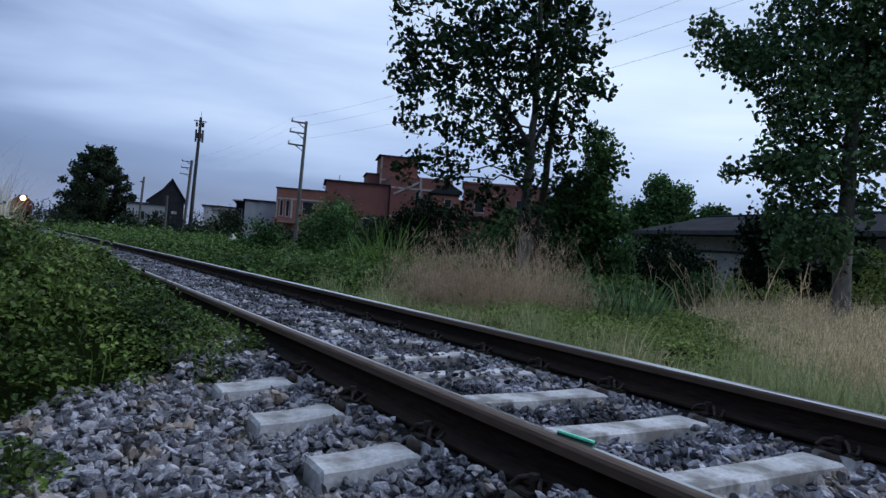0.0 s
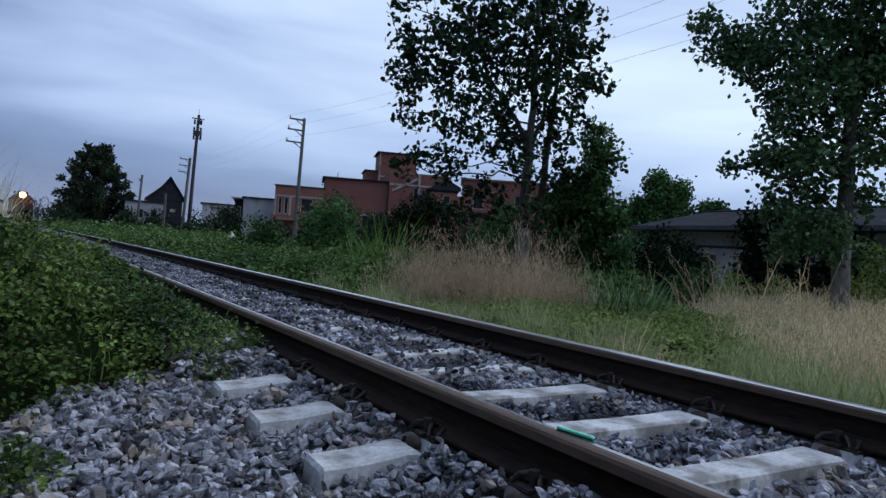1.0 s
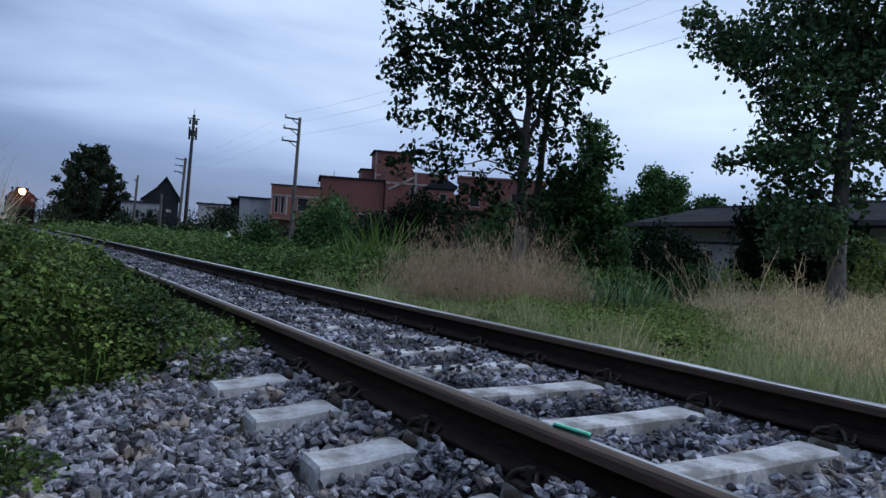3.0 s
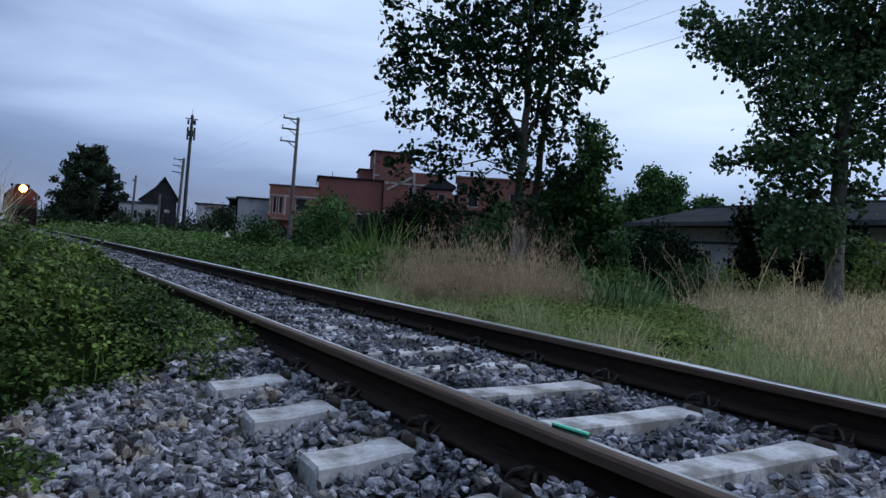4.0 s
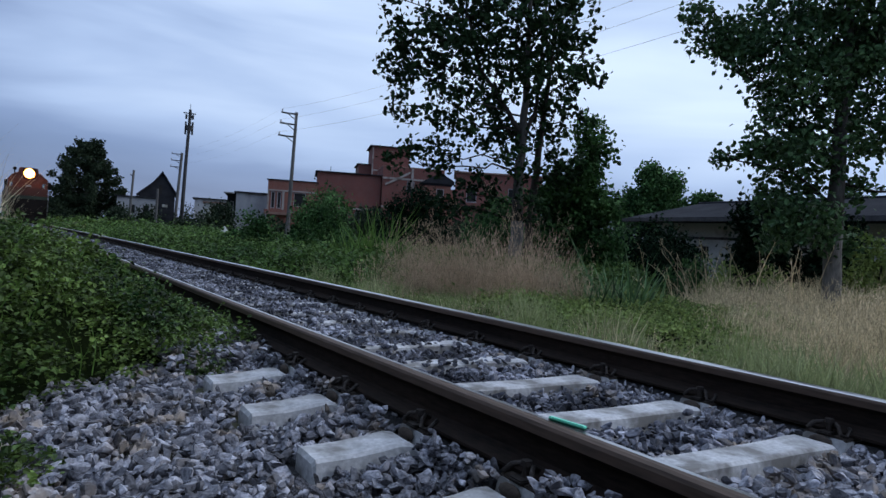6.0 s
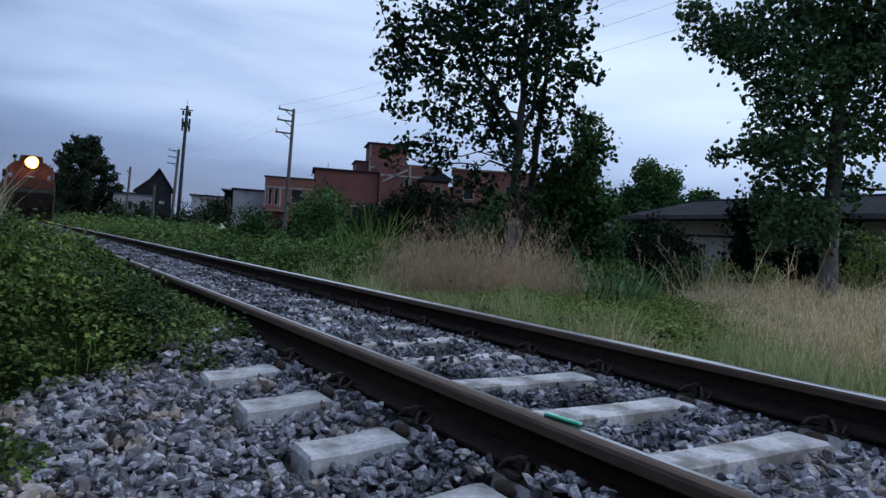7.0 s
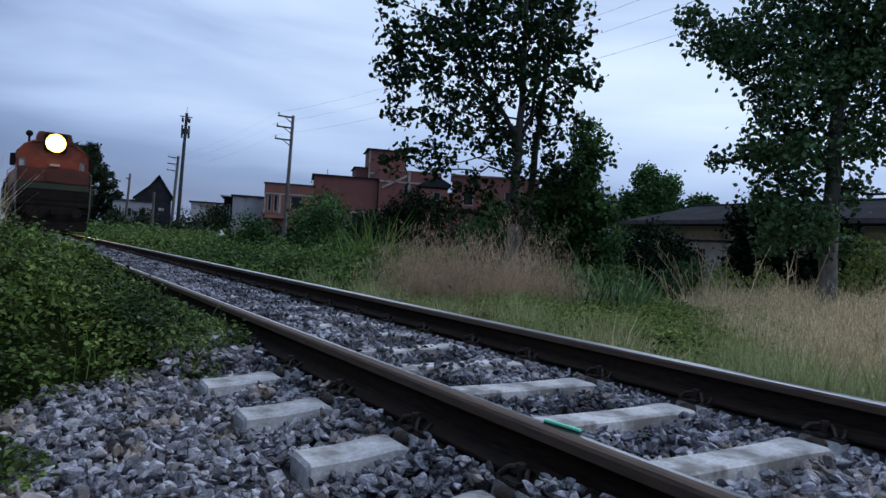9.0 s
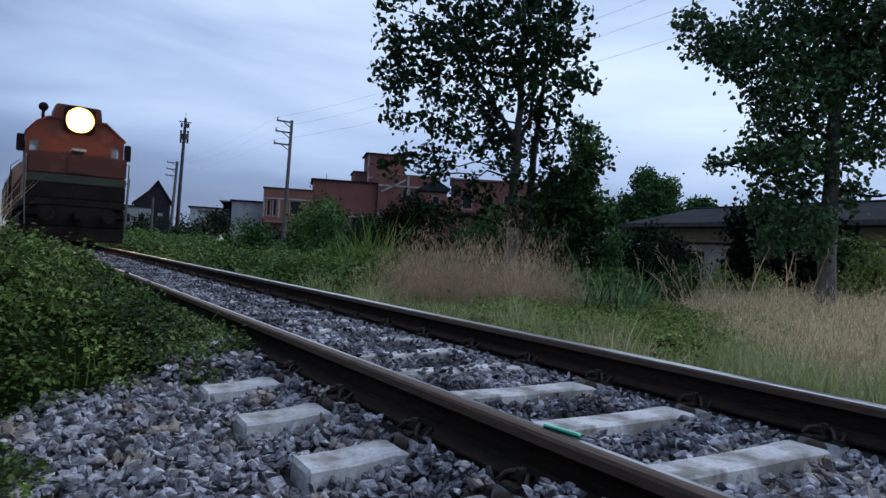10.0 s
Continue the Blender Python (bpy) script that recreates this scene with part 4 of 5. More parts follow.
ARMS = ((8.66, 1.05), (7.95, 1.10), (7.12, 1.15))
POLE = "leaning concrete power pole with three bracket arms"
build_pole(14.82, 43.67, 0, 8.8, (0.17, -0.06), POLE, ARMS)
build_pole(16.42, 88.75, 0, 9.7, (0.47, 0), POLE + ", farther off", ((9.5, 1.2), (8.7, 1.2), (7.9, 1.2)), (0.2, 0.16))
build_pole(14.82, -2.0, 0, 8.8, (0.1, 0), POLE, ARMS)
build_pole(11.04, 87.6, 0, 6.9, (0.3, 0), "thin old wooden pole in the distance", ((6.3, 0.35),), (0.17, 0.12))
build_pole(12.27, 77.3, 0, 4.45, (0.05, 0), "short bare post beside the track", (), (0.15, 0.12))


def build_wire(a, b, sag, r=0.0045):
    a, b = Vector(a), Vector(b)
    pts = [a.lerp(b, k / 14) - Vector((0, 0, sag * 4 * (k / 14) * (1 - k / 14))) for k in range(15)]
    ob = part("power_line", tube(bmesh.new(), pts, r, 5), M["wire"])
    return tagged(ob, "thin dark power line hanging between two poles", "power line", "power lines")


for (z, n), s in zip(ARMS, (0.9, 0.8, 0.75)):
    build_wire((14.95 - n, -2.0, z + 0.22), (15.0 - n, 43.6, z + 0.22), s)
    build_wire((15.0 - n, 43.6, z + 0.22), (16.9 - n, 88.75, z + 1.05), 0.6, 0.003)


def build_mast():
    t = thing("radio_mast", pose(20.8, 106.2, 0), "slim grey steel phone mast with antennas at its top", "mast")
    part("shaft", tube(bmesh.new(), [(0, 0, -0.5), (0.2, 0, 9), (0.46, 0, 18.0)], [0.30, 0.25, 0.2], 12), M["darkmetal"], t)
    part("spike", tube(bmesh.new(), [(0.46, 0, 18), (0.47, 0, 18.9)], [0.05, 0.03], 6), M["white"], t)
    for k in range(3):
        a = k * 2.1 + 0.4
        m = pose(0.42 + 0.55 * math.cos(a), 0.55 * math.sin(a), 0, 0, 0, math.degrees(a))
        part("antenna", solid((-0.09, -0.16, 14.3), (0.09, 0.16, 16.2), 0.03, m), M["darkmetal"], t)
        part("antenna", solid((-0.12, -0.20, 16.6), (0.06, 0.2, 17.3), 0.03, m), M["darkmetal"], t)
    part("bracket", tube(bmesh.new(), [(0.42, 0, 14.9), (0.42, 0, 15.6)], 0.5, 10), M["darkmetal"], t)
    part("crosspiece", solid((-0.5, -0.06, 17.35), (1.3, 0.06, 17.5), 0.02), M["darkmetal"], t)


build_mast()


# ---------------------------------------------------------------- buildings
def wall_with_openings(w, z0, z1, openings, d=0.3):
    """A wall in the x-z plane, with its openings (x0, x1, z0, z1) cut through."""
    bm = bmesh.new()
    xs = sorted({0, w, *[v for o in openings for v in o[:2]]})
    zs = sorted({z0, z1, *[v for o in openings for v in o[2:]]})
    for a, b in zip(xs, xs[1:]):
        run = None
        for c, e in zip(zs, zs[1:]):
            hole = any(o[0] <= a and b <= o[1] and o[2] <= c and e <= o[3] for o in openings)
            if hole:
                if run:
                    box(bm, (a, 0, run[0]), (b, d, run[1]))
                run = None
            else:
                run = (run[0], e) if run else (c, e)
        if run:
            box(bm, (a, 0, run[0]), (b, d, run[1]))
    bmesh.ops.remove_doubles(bm, verts=bm.verts, dist=0.0005)
    return bm


def block(t, x, y, w, depth, z0, z1, material, openings=(), roof=None, over=0.15, thick=0.15):
    """One closed block of a building in the building's space, with windows in its front and a slab on top."""
    m = pose(x, y, 0)
    front = part("wall", wall_with_openings(w, z0, z1, openings), material, t)
    front.matrix_basis = m
    for lo, hi in (((0, 0.302, z0), (0.3, depth, z1)), ((w - 0.3, 0.302, z0), (w, depth, z1)), ((0.302, depth - 0.3, z0), (w - 0.302, depth, z1))):
        part("wall", solid(lo, hi, 0, m), material, t)
    part("roof_slab", solid((-over, -over, z1 + 0.003), (w + over, depth + over, z1 + thick), 0.02, m), roof or M["render"], t)
    # each opening gets a near-black panel in place of the shaded room
    for o in openings:
        wn = part("window", solid((o[0], 0.12, o[2]), (o[1], 0.16, o[3]), 0, m), M["void"], t, "near-black panel for the shaded inside of a window")
        fr = bmesh.new()
        for lo, hi in (((o[0], 0.06, o[2]), (o[1], 0.11, o[2] + 0.07)), ((o[0], 0.06, o[3] - 0.07), (o[1], 0.11, o[3])), ((o[0], 0.06, o[2] + 0.07), (o[0] + 0.07, 0.11, o[3] - 0.07)), ((o[1] - 0.07, 0.06, o[2] + 0.07), (o[1], 0.11, o[3] - 0.07))):
            box(fr, lo, hi, 0, m)
        part("frame", fr, M["render"], wn)


def build_brick_house():
    t = thing("brick_building", pose(20.9, 66.95, 0, 0, 0, -21), "unfinished red brick building with stepped flat roofs and raw concrete beams", "building")
    C = M["frameconc"]

    def beam(x0, x1, y, z, h=0.16):
        part("beam", solid((x0, y - 0.06, z), (x1, y - 0.003, z + h), 0.01), C, t, "raw concrete beam")

    def pillar(x, y, z0, z1, w=0.2):
        part("pillar", solid((x, y - 0.08, z0), (x + w, y - 0.004, z1), 0.01), C, t, "raw concrete pillar")

    block(t, 0, 0, 4.9, 6, 0, 5.85, M["brickpale"], ((0.35, 0.75, 3.0, 4.7), (0.95, 1.35, 3.0, 4.7), (2.6, 3.8, 3.3, 4.7)), M["roof"], 0.12, 0.1)
    beam(0, 4.9, 0, 4.75)
    beam(0, 4.9, 0, 2.62)
    pillar(1.45, 0, 2.8, 4.74, 0.22)
    pillar(0.0, 0, 2.8, 4.74, 0.16)
    part("balcony", solid((-0.2, -1.0, 2.35), (2.4, -0.065, 2.6), 0.02), M["tin"], t)
    part("balcony_wall", solid((-0.2, -1.0, 2.603), (2.4, -0.9, 2.85), 0.01), M["brickpale"], t)
    block(t, 4.9, 1.2, 6.6, 7, 0, 7.15, M["brick"], ((1.2, 2.4, 2.0, 3.2), (4.0, 5.2, 2.0, 3.2)), M["roof"], 0.25, 0.12)
    beam(4.9, 11.5, 1.2, 3.45, 0.2)
    block(t, 9.6, 8.4, 2.6, 5, 0, 9.0, M["brick"], (), M["roof"], 0.2, 0.1)
    block(t, 11.0, 7.4, 4.3, 5, 0, 11.1, M["brick"], (), M["roof"], 0.3, 0.1)
    beam(11.0, 15.3, 7.4, 8.3)
    pillar(11.0, 7.4, 7.2, 11.0, 0.16)
    block(t, 11.6, 0.6, 6.6, 6, 0, 8.2, M["brick"], ((2.6, 3.4, 5.6, 6.8),), M["tin"], 0.05, 0.1)
    beam(11.6, 18.2, 0.6, 6.9, 0.2)
    beam(11.6, 18.2, 0.6, 3.9, 0.2)
    pillar(14.6, 0.5, 6.0, 8.19, 0.25)
    stair = prism([(11.9, 6.2), (14.5, 7.6), (14.5, 7.85), (11.9, 6.45)], 0.44, 0.52)
    part("stair_beam", stair, C, t, "raw concrete stair beam")
    block(t, 15.8, -1.6, 2.7, 2.1, 0, 6.4, M["brickpale"], ((1.2, 2.0, 5.2, 6.1),), M["roof"], 0.1)
    gable = prism([(15.5, 6.6), (18.8, 6.6), (18.8, 6.95), (17.3, 7.75), (15.5, 6.75)], -1.85, 0.38)
    part("gable_roof", gable, M["roof"], t)
    block(t, 18.5, -0.4, 2.1, 6, 0, 6.1, M["brickpale"], ((0.7, 1.5, 4.4, 5.4),), M["tin"], 0.1, 0.1)
    for x in (6.2, 8.9):
        part("rebar", tube(bmesh.new(), [(x, 2.0, 7.27), (x + 0.03, 2.0, 7.9)], 0.03, 5), M["darkmetal"], t)


build_brick_house()


def build_brick_annex():
    t = thing("brick_building", pose(31.5, 48.7, 0, 0, 0, -33), "red brick building behind the poplar", "building")
    block(t, 0, 0, 7.5, 6, 0, 6.7, M["brick"], ((1.0, 1.9, 4.2, 5.6), (4.6, 5.6, 4.2, 5.6)), M["tin"])


build_brick_annex()


def build_grey_house():
    t = thing("grey_house", pose(17.95, 70.9, 0, 0, 0, -17), "grey cement-rendered house with a flat overhanging roof", "house")
    block(t, 0.9, 0, 3.2, 6, 0, 4.45, M["render"], (), M["roof"], 0.2)
    # left block in near-black, painted as the shade of the recess
    block(t, 0.0, 1.2, 0.898, 4.8, 0, 4.3, M["void"], ((0.3, 0.65, 1.4, 3.6),), M["roof"], 0.25)
    part("porch_roof", solid((-0.35, -0.2, 4.33), (0.698, 1.0, 4.45), 0.02), M["render"], t, "grey concrete slab over the porch")
    part("balcony_slab", solid((0.1, -0.15, 1.75), (0.898, 1.196, 1.95), 0.02), M["render"], t)
    part("parapet", solid((0.7, -2.4, 0), (4.4, -2.2, 1.9), 0.03), M["render"], t, "low grey yard wall")


build_grey_house()


def build_gable_house():
    t = thing("gable_house", pose(15.1, 102.2, 0, 0, 0, -9), "dark house with a steep gable in the distance", "house")
    part("wall", prism([(-0.9, 0), (3.8, 0), (3.8, 5.2), (2.05, 7.9), (0.95, 6.4), (-0.9, 4.8)], 0, 6), M["roof"], t)
    for a, b in (((-1.2, 4.75), (0.95, 6.62)), ((0.8, 6.45), (2.05, 8.15)), ((2.05, 8.15), (4.15, 4.95))):
        part("roof", prism([a, b, (b[0], b[1] - 0.2), (a[0], a[1] - 0.2)], -0.3, 6.3), M["roof"], t)
    part("window", solid((1.6, -0.06, 4.9), (2.1, -0.002, 6.2), 0.01), M["void"], t)
    part("window", solid((2.2, -0.06, 3.1), (2.9, -0.002, 3.5), 0.01), M["white"], t)


build_gable_house()


def build_small_houses():
    for x, y, w, h, rz, wm, rm, lab in ((10.4, 93.5, 4.6, 3.9, -8, "render", "roof", "pale low house with a dark flat roof"), (18.9, 84.0, 4.2, 3.6, -14, "white", "tin", "small pale house with a rusty tin roof"),
                                        (21.0, 99.0, 4.5, 4.6, -14, "render", "roof", "small grey house with a dark roof")):
        t = thing("small_house", pose(x, y, 0, 0, 0, rz), lab, "house")
        block(t, 0, 0, w, 5, 0, h, M[wm], ((w * 0.3, w * 0.3 + 0.8, 1.8, 3.0), (w * 0.65, w * 0.65 + 0.8, 1.8, 3.0)), M[rm], 0.3)


build_small_houses()


def build_low_house():
    t = thing("low_house", pose(24.94, 23.06, -0.35, 0, 0, -98), "low whitewashed house with a dark hipped sheet roof", "house")
    w, d, e, top, inset = 16.0, 7.0, 2.74, 3.72, 1.9
    holes = ((1.9, 3.2, 0.9, 1.6), (5.0, 6.3, 0.9, 1.6), (8.6, 9.9, 0.9, 1.6))
    front = part("wall", wall_with_openings(w - 1.4, 0, 2.66, holes), M["white"], t)
    front.matrix_basis = pose(0.7, inset, 0)
    # near-black panels stand for the shaded rooms behind
    for a, b, z0, z1 in holes:
        wn = part("window", solid((0.7 + a, inset + 0.15, z0), (0.7 + b, inset + 0.19, z1)), M["void"], t, "dark window")
        fr = bmesh.new()
        for lo, hi in (((a, 0.08, z0), (b, 0.14, z0 + 0.06)), ((a + 0.62, 0.08, z0 + 0.06), (a + 0.68, 0.14, z1 - 0.06)), ((a, 0.08, z1 - 0.06), (b, 0.14, z1))):
            box(fr, lo, hi, 0, pose(0.7, inset, 0))
        part("frame", fr, M["render"], wn)
    for lo, hi in (((0.7, inset + 0.302, 0), (1.0, d - 0.7, 2.66)), ((w - 1.0, inset + 0.302, 0), (w - 0.7, d - 0.7, 2.66)), ((1.002, d - 1.0, 0), (w - 1.002, d - 0.7, 2.66))):
        part("wall", solid(lo, hi), M["white"], t)
    part("beam", solid((0.7, inset - 0.09, 1.86), (w - 0.7, inset - 0.004, 1.98), 0.01), M["darkmetal"], t, "dark beam along the wall")
    bm = bmesh.new()
    q = [bm.verts.new(p) for p in ((0, 0, e), (w, 0, e), (w, d, e), (0, d, e), (1.6, d / 2, top), (w - 2.6, d / 2, top), (0, 0, e - 0.12), (w, 0, e - 0.12), (w, d, e - 0.12), (0, d, e - 0.12))]
    for f in ((0, 1, 5, 4), (1, 2, 5), (2, 3, 4, 5), (3, 0, 4), (6, 7, 1, 0), (7, 8, 2, 1), (8, 9, 3, 2), (9, 6, 0, 3), (9, 8, 7, 6)):
        bm.faces.new([q[k] for k in f])
    part("roof", bm, M["roof"], t, "dark hipped sheet roof")
    part("ridge_cap", tube(bmesh.new(), [(1.5, d / 2, top + 0.01), (w - 2.5, d / 2, top + 0.01)], 0.07, 6), M["roof"], t)
    part("fascia", solid((-0.02, -0.05, e - 0.16), (w + 0.02, -0.003, e + 0.03), 0.01), M["darkmetal"], t)


build_low_house()


# ---------------------------------------------------------------- the locomotive
def build_loco():
    t = thing("locomotive", pose(0, 0, 0), "red diesel locomotive with dark grimy underparts and its headlight lit", "locomotive")
    R, G, D = M["locored"], M["locogreen"], M["locodark"]
    # deck, pilot and plough
    part("deck", solid((-1.42, 0.0, 1.22), (1.42, 17.6, 1.45), 0.03), D, t)
    part("frame_beam", solid((-1.40, -0.02, 0.55), (1.40, 0.20, 1.218), 0.04), D, t)
    part("plough", prism([(-1.36, 0.10), (1.36, 0.10), (1.40, 0.56), (-1.40, 0.56)], -0.22, -0.022, 0.02), D, t)
    for s in (-1, 1):
        bf = part("buffer", tube(bmesh.new(), [(0.88 * s, 0.0, 0.92), (0.88 * s, -0.42, 0.92), (0.88 * s, -0.43, 0.92), (0.88 * s, -0.47, 0.92)], [0.09, 0.08, 0.22, 0.21], 16), D, t)
        for k in range(4):
            part("step", solid((min(1.05 * s, 1.42 * s), 0.02 - 0.16, 0.30 + 0.3 * k), (max(1.05 * s, 1.42 * s), 0.18 - 0.16, 0.34 + 0.3 * k), 0.005), D, t)
        part("grab_rail", tube(bmesh.new(), [(1.43 * s, -0.05, 0.6), (1.47 * s, -0.05, 1.4), (1.47 * s, -0.05, 2.7), (1.45 * s, 0.6, 2.8)], 0.022, 6), M["pole"], t, "pale metal grab rail")
        bm = bmesh.new()
        tube(bm, [(1.38 * s, 3.4, 2.45), (1.38 * s, 17.4, 2.45)], 0.02, 6)
        for k in range(8):
            tube(bm, [(1.38 * s, 3.5 + k * 1.95, 1.45), (1.38 * s, 3.5 + k * 1.95, 2.45)], 0.018, 6)
        part("handrail", bm, D, t)
    part("coupler", solid((-0.13, -0.55, 0.78), (0.13, 0.0, 1.04), 0.04), D, t)
    # short nose in three colours
    part("nose_base", solid((-1.44, 0.20, 1.452), (1.44, 1.30, 1.95), 0.03), D, t)
    part("nose_band", solid((-1.44, 0.20, 1.953), (1.44, 1.30, 2.22), 0.02), G, t, "dark green band")
    part("nose", solid((-1.44, 0.20, 2.223), (1.44, 1.30, 2.92), 0.05), R, t)
    part("nose_hatch", solid((-0.33, 0.165, 2.30), (0.33, 0.197, 2.82), 0.02), R, t)
    part("number_board", solid((-0.20, 0.15, 3.02), (0.20, 1.195, 3.10), 0.01), M["white"], t, "small pale number board")
    # cab, with windows that go through
    low, win0, win1 = 2.923, 2.98, 3.36
    for y, nm in ((1.2, "cab_front"), (3.2, "cab_rear")):
        bm = bmesh.new()
        box(bm, (-1.46, y, 1.46), (1.46, y + 0.07, win0))
        for a, b in ((-1.46, -1.36), (-1.10, 1.06), (1.30, 1.46)):
            box(bm, (a, y, win0), (b, y + 0.07, win1))
        part(nm, bm, R, t)
        part("cab_gable", prism([(-1.46, win1 + 0.002), (1.46, win1 + 0.002), (1.46, 3.58), (0.86, 4.12), (-0.86, 4.12), (-1.18, 3.94), (-1.46, 3.58)], y, y + 0.07), R, t)
        for a, b in ((-1.36, -1.10), (1.06, 1.30)):
            pane = part("window_pane", solid((a + 0.003, y + 0.03, win0 + 0.003), (b - 0.003, y + 0.04, win1 - 0.003)), M["glass"], t, "clear cab window pane")
            pane.visible_shadow = False
    for s in (-1, 1):
        a, b = sorted((1.39 * s, 1.46 * s))
        bm = bmesh.new()
        box(bm, (a, 1.272, 1.46), (b, 3.198, win0))
        box(bm, (a, 1.272, win1), (b, 3.198, 3.56))
        box(bm, (a, 1.272, win0), (b, 1.6, win1))
        box(bm, (a, 2.8, win0), (b, 3.198, win1))
        part("cab_side", bm, R, t)
        a, b = sorted((1.50 * s, 1.72 * s))
        part("mirror", solid((a, 1.30, 2.95), (b, 1.38, 3.52), 0.03), D, t, "dark side mirror")
        part("mirror_bracket", tube(bmesh.new(), [(1.46 * s, 1.34, 3.3), (1.55 * s, 1.34, 3.3)], 0.02, 6), D, t)
    roof = prism([(-1.50, 3.56), (-1.50, 3.62), (-1.20, 3.99), (-0.87, 4.18), (0.87, 4.18), (1.50, 3.62), (1.50, 3.56), (0.86, 4.13), (-0.86, 4.13), (-1.18, 3.95)], 1.1, 3.35)
    part("cab_roof", roof, R, t)
    part("lamp_housing", prism([(-0.74, 4.182), (0.74, 4.182), (0.70, 4.56), (0.64, 4.62), (-0.60, 4.64), (-0.68, 4.58)], 1.15, 2.6, 0.02), R, t)
    bm = solid((-0.42, 1.02, 3.67), (0.52, 1.19, 4.60), 0.08)
    hl = part("headlight", bm, D, t, "round headlight in a dark case")
    for x in (0.05,):
        part("lamp_rim", tube(bmesh.new(), [(x, 1.02, 4.14), (x, 0.985, 4.14)], [0.425, 0.425], 24, False), D, hl)
        bm = bmesh.new()
        tube(bm, [(x, 1.012, 4.14), (x, 0.92, 4.14), (x, 0.86, 4.14)], [0.27, 0.25, 0.12], 24)
        # reflector ring, made to glow as the orange halo of the lens
        ring = bmesh.new()
        tube(ring, [(x, 1.012, 4.14), (x, 0.988, 4.14)], [0.28, 0.42], 24, False)
        part("reflector", ring, M["reflector"], hl, "reflector ring glowing orange to imitate the headlight halo")
        part("lens", bm, M["headlight"], hl, "glowing warm headlight lens", True)
    bm = tube(bmesh.new(), [(-1.0, 1.5, 3.98), (-1.0, 1.5, 4.40)], 0.05, 8)
    horn = part("horn", bm, D, t, "round dark horn on a stalk")
    bm = bmesh.new()
    bmesh.ops.create_uvsphere(bm, u_segments=14, v_segments=10, radius=0.15)
    bmesh.ops.transform(bm, matrix=pose(-1.0, 1.45, 4.5) @ Matrix.Diagonal((1, 0.7, 1, 1)), verts=bm.verts)
    part("bell", bm, D, horn, "", True)
    # long hood
    part("hood", prism([(-0.88, 1.452), (0.88, 1.452), (0.88, 3.75), (0.6, 4.05), (-0.6, 4.05), (-0.88, 3.75)], 3.272, 17.0, 0.03), R, t)
    for k in range(7):
        for s in (-1, 1):
            a, b = sorted((0.882 * s, 0.92 * s))
            part("hood_door", solid((a, 3.7 + k * 1.85, 1.7), (b, 5.3 + k * 1.85, 3.5), 0.01), R, t)
    for k in range(2):
        part("fan", tube(bmesh.new(), [(0, 12.5 + 2.2 * k, 4.052), (0, 12.5 + 2.2 * k, 4.2)], 0.55, 16), D, t)
    part("fuel_tank", prism([(-1.3, 0.35), (1.3, 0.35), (1.36, 0.6), (1.36, 1.15), (-1.36, 1.15), (-1.36, 0.6)], 7.2, 10.4, 0.03), D, t)
    wheels = []
    for y0 in (3.4, 14.2):
        bg = part("bogie", solid((-1.15, y0 - 2.3, 0.5), (1.15, y0 + 2.3, 0.95), 0.05), D, t)
        for dy in (-1.7, 0, 1.7):
            bm = bmesh.new()
            for x in (-0.753, 0.753):
                tube(bm, [(x - 0.065, 0, 0), (x + 0.065, 0, 0)], 0.5, 24)
            tube(bm, [(-0.7, 0, 0), (0.7, 0, 0)], 0.09, 10)
            w = part("wheelset", bm, M["clip"], t)
            w.matrix_basis = pose(0, y0 + dy, 0.5)
            wheels.append(w)
    return t, wheels


loco, wheelsets = build_loco()


def build_wagon(name, group):
    """A covered freight wagon, its near end at the origin."""
    t = thing(name, pose(0, 0, 0), "dark covered freight wagon coupled behind the locomotive", "wagon", group)
    D = M["locodark"]
    part("body", prism([(-1.42, 1.25), (1.42, 1.25), (1.42, 3.55), (1.05, 3.95), (0.5, 4.12), (-0.5, 4.12), (-1.05, 3.95), (-1.42, 3.55)], 0.5, 13.5, 0.03), M["tin"], t)
    part("underframe", solid((-1.35, 0.4, 0.95), (1.35, 13.6, 1.247), 0.03), D, t)
    for s in (-1, 1):
        a, b = sorted((1.422 * s, 1.47 * s))
        part("door", solid((a, 5.6, 1.35), (b, 8.4, 3.4), 0.01), M["tin"], t)
        for k in range(6):
            part("rib", solid((a, 0.9 + k * 2.35, 1.28), (b, 1.0 + k * 2.35, 3.5), 0.01), D, t)
        part("ladder", tube(bmesh.new(), [(1.5 * s, 0.6, 1.0), (1.5 * s, 0.6, 3.7), (1.1 * s, 0.7, 4.05)], 0.02, 6), D, t)
        part("buffer", tube(bmesh.new(), [(0.88 * s, 0.45, 0.92), (0.88 * s, 0.05, 0.92), (0.88 * s, 0.02, 0.92)], [0.08, 0.08, 0.22], 14), D, t)
    sets = []
    for y0 in (2.4, 11.6):
        part("bogie", solid((-1.1, y0 - 1.3, 0.45), (1.1, y0 + 1.3, 0.85), 0.04), D, t)
        for dy in (-0.9, 0.9):
            bm = bmesh.new()
            for x in (-0.753, 0.753):
                tube(bm, [(x - 0.065, 0, 0), (x + 0.065, 0, 0)], 0.46, 20)
            tube(bm, [(-0.7, 0, 0), (0.7, 0, 0)], 0.08, 10)
            w = part("wheelset", bm, M["clip"], t)
            w.matrix_basis = pose(0, y0 + dy, 0.46)
            sets.append(w)
    return t, sets


wagons = [build_wagon("freight_wagon", "wagons of the train") for _ in range(2)]


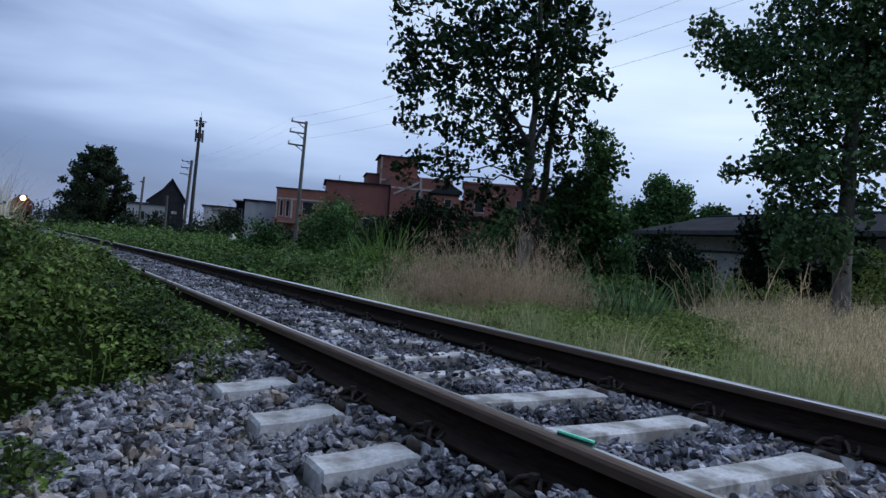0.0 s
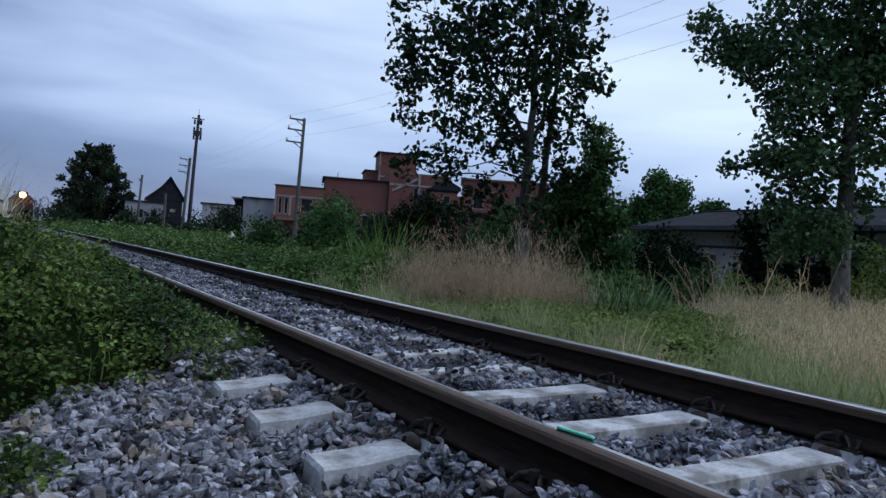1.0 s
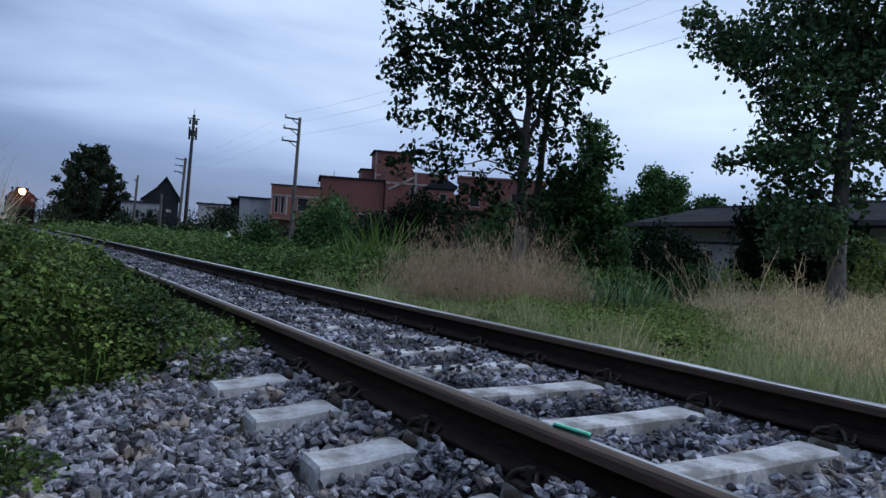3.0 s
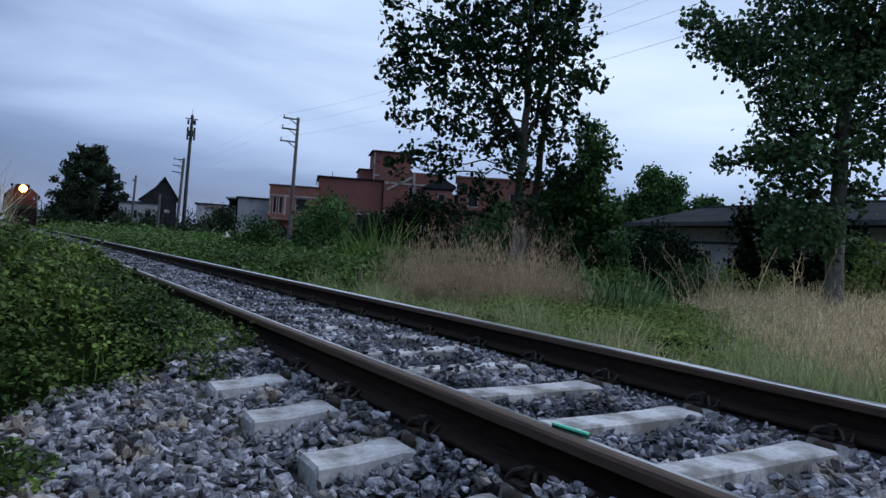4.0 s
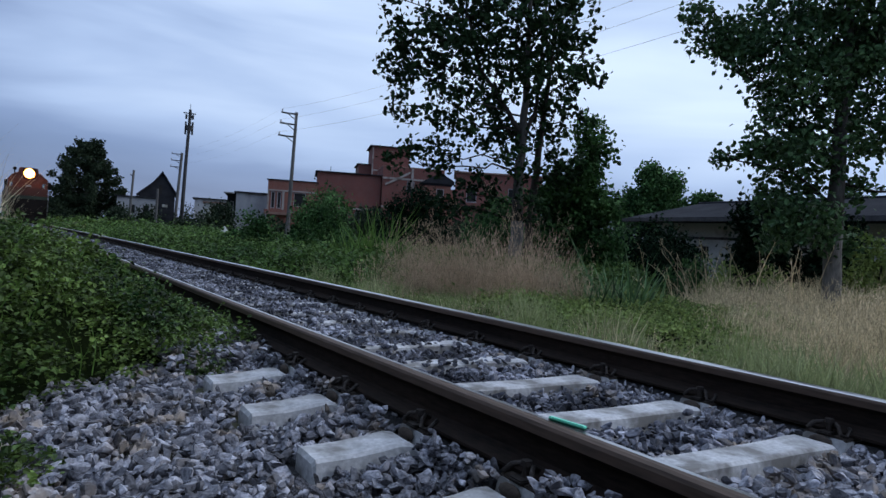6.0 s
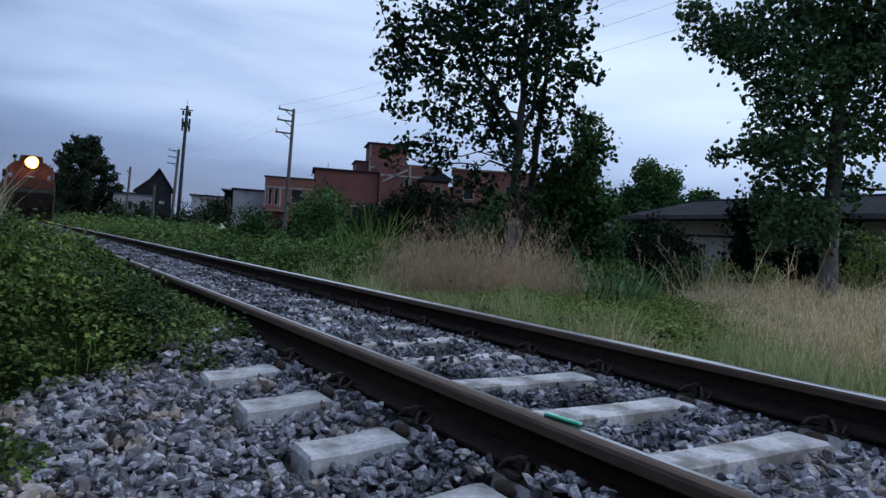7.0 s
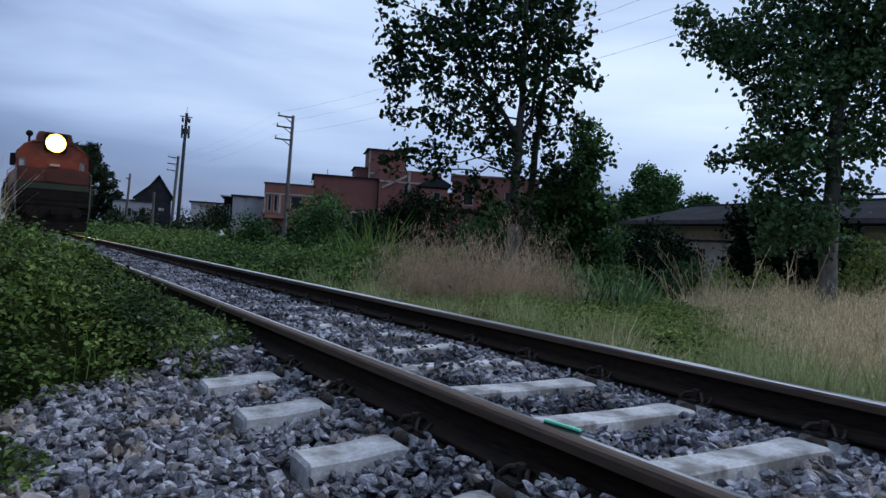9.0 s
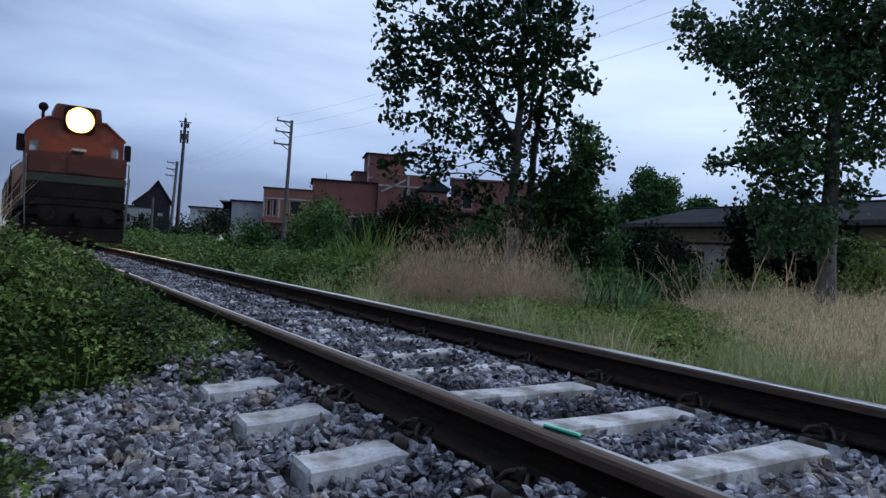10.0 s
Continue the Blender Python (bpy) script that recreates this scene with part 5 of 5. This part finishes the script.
# ---------------------------------------------------------------- the green stick on the rail
def build_stick():
    t = thing("green_stick", pose(0.016, -0.055, 0.165, 0, 0, 8.5), "mint green plastic stick lying along the rail head", "stick")
    part("body", solid((-0.0075, -0.066, 0.0), (0.0075, 0.066, 0.0055), 0.002), M["mintdark"], t, "dark green body")
    part("cover", solid((-0.0072, -0.065, 0.0056), (0.0072, 0.065, 0.0125), 0.002), M["mint"], t, "bright mint green cover")


build_stick()


# ---------------------------------------------------------------- ballast stones
def stone_shapes(rng, count, sub):
    out = []
    for _ in range(count):
        bm = bmesh.new()
        bmesh.ops.create_icosphere(bm, subdivisions=sub, radius=1.0)
        V = np.array([v.co[:] for v in bm.verts])
        F = np.array([[v.index for v in f.verts] for f in bm.faces])
        bm.free()
        V *= rng.uniform(0.9, 1.1, (len(V), 1))
        for _ in range(11):
            n = rng.normal(size=3)
            n /= np.linalg.norm(n)
            over = np.maximum(V @ n - rng.uniform(0.30, 0.62), 0)
            V -= over[:, None] * n
        V *= np.array([rng.uniform(1.2, 2.0), rng.uniform(0.85, 1.35), rng.uniform(0.6, 1.0)])
        out.append((V, F))
    return out


def build_stones():
    rng = np.random.default_rng(9)
    near, far = stone_shapes(rng, 16, 2), stone_shapes(rng, 10, 1)
    zones = ((-1.72, 0.05, -1.3, 3.7, 19000, 0.013, 0.033, near, -0.130, 0.044), (-0.03, 1.5, 0.12, 4.6, 12200, 0.013, 0.033, near, -0.080, 0.046), (-0.04, 1.5, -1.2, 0.12, 3400, 0.015, 0.036, near, -0.080, 0.046),
             (-0.6, -0.07, 3.7, 9.0, 1900, 0.018, 0.034, far, -0.11, 0.04), (0.08, 1.43, 4.6, 14.0, 13000, 0.016, 0.036, far, -0.075, 0.055),
             (0.08, 1.43, 14.0, 32.0, 8000, 0.025, 0.045, far, -0.09, 0.05), (0.08, 1.43, 32.0, 80.0, 6000, 0.05, 0.08, far, -0.09, 0.04), (1.58, 2.5, -1.5, 9.0, 3200, 0.018, 0.034, far, -0.125, 0.03),
             (-0.16, -0.07, -1.3, 2.3, 700, 0.013, 0.026, near, -0.075, 0.045), (-0.17, -0.05, -1.2, -0.14, 170, 0.016, 0.028, near, 0.004, 0.02), (1.25, 1.45, -0.9, 3.5, 900, 0.012, 0.026, near, -0.045, 0.035),
             (1.15, 1.46, -1.0, 4.5, 1800, 0.014, 0.03, near, -0.06, 0.04), (-0.62, -0.09, 2.15, 3.6, 900, 0.016, 0.034, near, -0.05, 0.05),
             (-1.6, 2.4, -10.0, -1.2, 5000, 0.02, 0.04, far, -0.11, 0.04))
    VV, FF, off, singles = ([], []), ([], []), [0, 0], []
    for u0, u1, y0, y1, n, r0, r1, shapes, base, rise in zones:
        uu, y = rng.uniform(u0, u1, n), rng.uniform(y0, y1, n)
        size = r0 + (r1 - r0) * rng.uniform(0, 1, n) ** 1.6
        z = base + rise * rng.uniform(-0.4, 1, n) - 0.045 * step(-0.95, -1.7, uu) + 0.045 * step(-0.5, -0.16, uu) * (uu < 0)
        # clear of rails and sleeper tops; farther along the sleepers lie half buried
        k = np.round((y + LEAD + 0.0314 * uu) / PITCH)
        off_y = np.abs(y + LEAD + 0.0314 * uu - PITCH * k)
        bury = np.clip((k - 2) * 0.2, 0, 0.92) * (1 - 0.75 * step(0.75, 1.3, uu) * (k < 9))
        on = (off_y < 0.088 + size * 0.8) & (uu > -0.54 - size) & (k >= -18)
        keep = ~on | (rng.uniform(0, 1, n) < np.where(uu < -0.05, np.where(uu > -0.14, 0.8, (k > 3) * 1.0), bury))
        z = np.where(on, np.where(uu < 0, -0.03, -0.022) + 0.3 * size, z)
        for c in (0.0, 1.507):
            keep &= (np.abs(uu - c) > 0.074 + 0.75 * size) | (z < -0.03 - size) | ((base > 0) & (np.abs(uu - c) > 0.025 + size))
            keep &= ~((np.abs(uu - c) < 0.15) & (off_y < 0.10))
        uu, y, z, size = uu[keep], y[keep], z[keep], size[keep]
        m = len(uu)
        pos = np.stack([uu + bend(y), y, z], 1)
        R, which = turns(rng, m, 0.9), rng.integers(0, len(shapes), m)
        alone = (pos[:, 0] > -1.05) & (pos[:, 0] < -0.1) & (pos[:, 1] > -0.15) & (pos[:, 1] < 0.55) if shapes is near and u0 < -1 else np.zeros(m, bool)
        alone &= np.cumsum(alone) <= 300
        for q in np.nonzero(alone)[0]:
            singles.append((which[q], pos[q], R[q], size[q]))
        for s in range(len(shapes)):
            sel = (which == s) & ~alone
            V, F = scatter(shapes[s][0], shapes[s][1], pos[sel], R[sel], size[sel])
            q = 1 if -0.1 < u0 < 1 and y0 > 0 else 0
            VV[q].append(V)
            FF[q].append(F + off[q])
            off[q] += len(V)
    for q, (m, lab) in enumerate((("stone", "angular grey crushed stones"), ("stonedark", "crushed stones stained dark between the rails"))):
        tagged(mass("loose_stones", np.concatenate(VV[q]), np.concatenate(FF[q]), M[m], bed, lab), kind="stuff")
    meshes = []
    for V, F in near:
        me = bpy.data.meshes.new("stone")
        me.from_pydata(V.tolist(), [], F.tolist())
        me.materials.append(M["stonebig"])
        meshes.append(me)
    for w, p, r, s in singles:
        ob = new("stone", meshes[w])
        ob.parent = bed
        ob.matrix_basis = Matrix.Translation(p) @ Matrix(r.tolist()).to_4x4() @ Matrix.Diagonal((s, s, s, 1))


M["stonebig"] = mat("ballast_stone_single", (0.035, 0.038, 0.053), (0.40, 0.405, 0.46), 0.85, 0.5, 0.7, 3.0, rnd=0.55, dist=0.2, stain=(0.27, 0.21, 0.16), stain_scale=0.4, stain_at=0.62)
build_stones()


# ---------------------------------------------------------------- what moves
FRONT, SPEED = 23.6, 10.6


def train_pose(t, back=0.0, half=9.0):
    """The pose of a vehicle whose near end is so far behind the train's front."""
    y = FRONT + back + SPEED * (10 - t)
    s = 0.5
    slope = float(bend(y + half + s) - bend(y + half - s)) / (2 * s)
    x = 0.753 + float(bend(y + half)) - slope * half
    return pose(x, y, 0.165, 0, 0, -math.degrees(math.atan(slope)))


def motions():
    walk(loco, [(k * 0.5, train_pose(k * 0.5)) for k in range(21)])
    for k, (wagon, _) in enumerate(wagons):
        walk(wagon, [(q * 0.5, train_pose(q * 0.5, 17.7 + 14.0 * k, 7.0)) for q in range(21)])
    for w in wheelsets + [w for _, sets in wagons for w in sets]:
        p = w.matrix_basis.translation.copy()
        walk(w, [(k / 15, pose(p.x, p.y, p.z, math.degrees(SPEED * k / 15 / 0.5) % 360)) for k in range(151)])


motions()
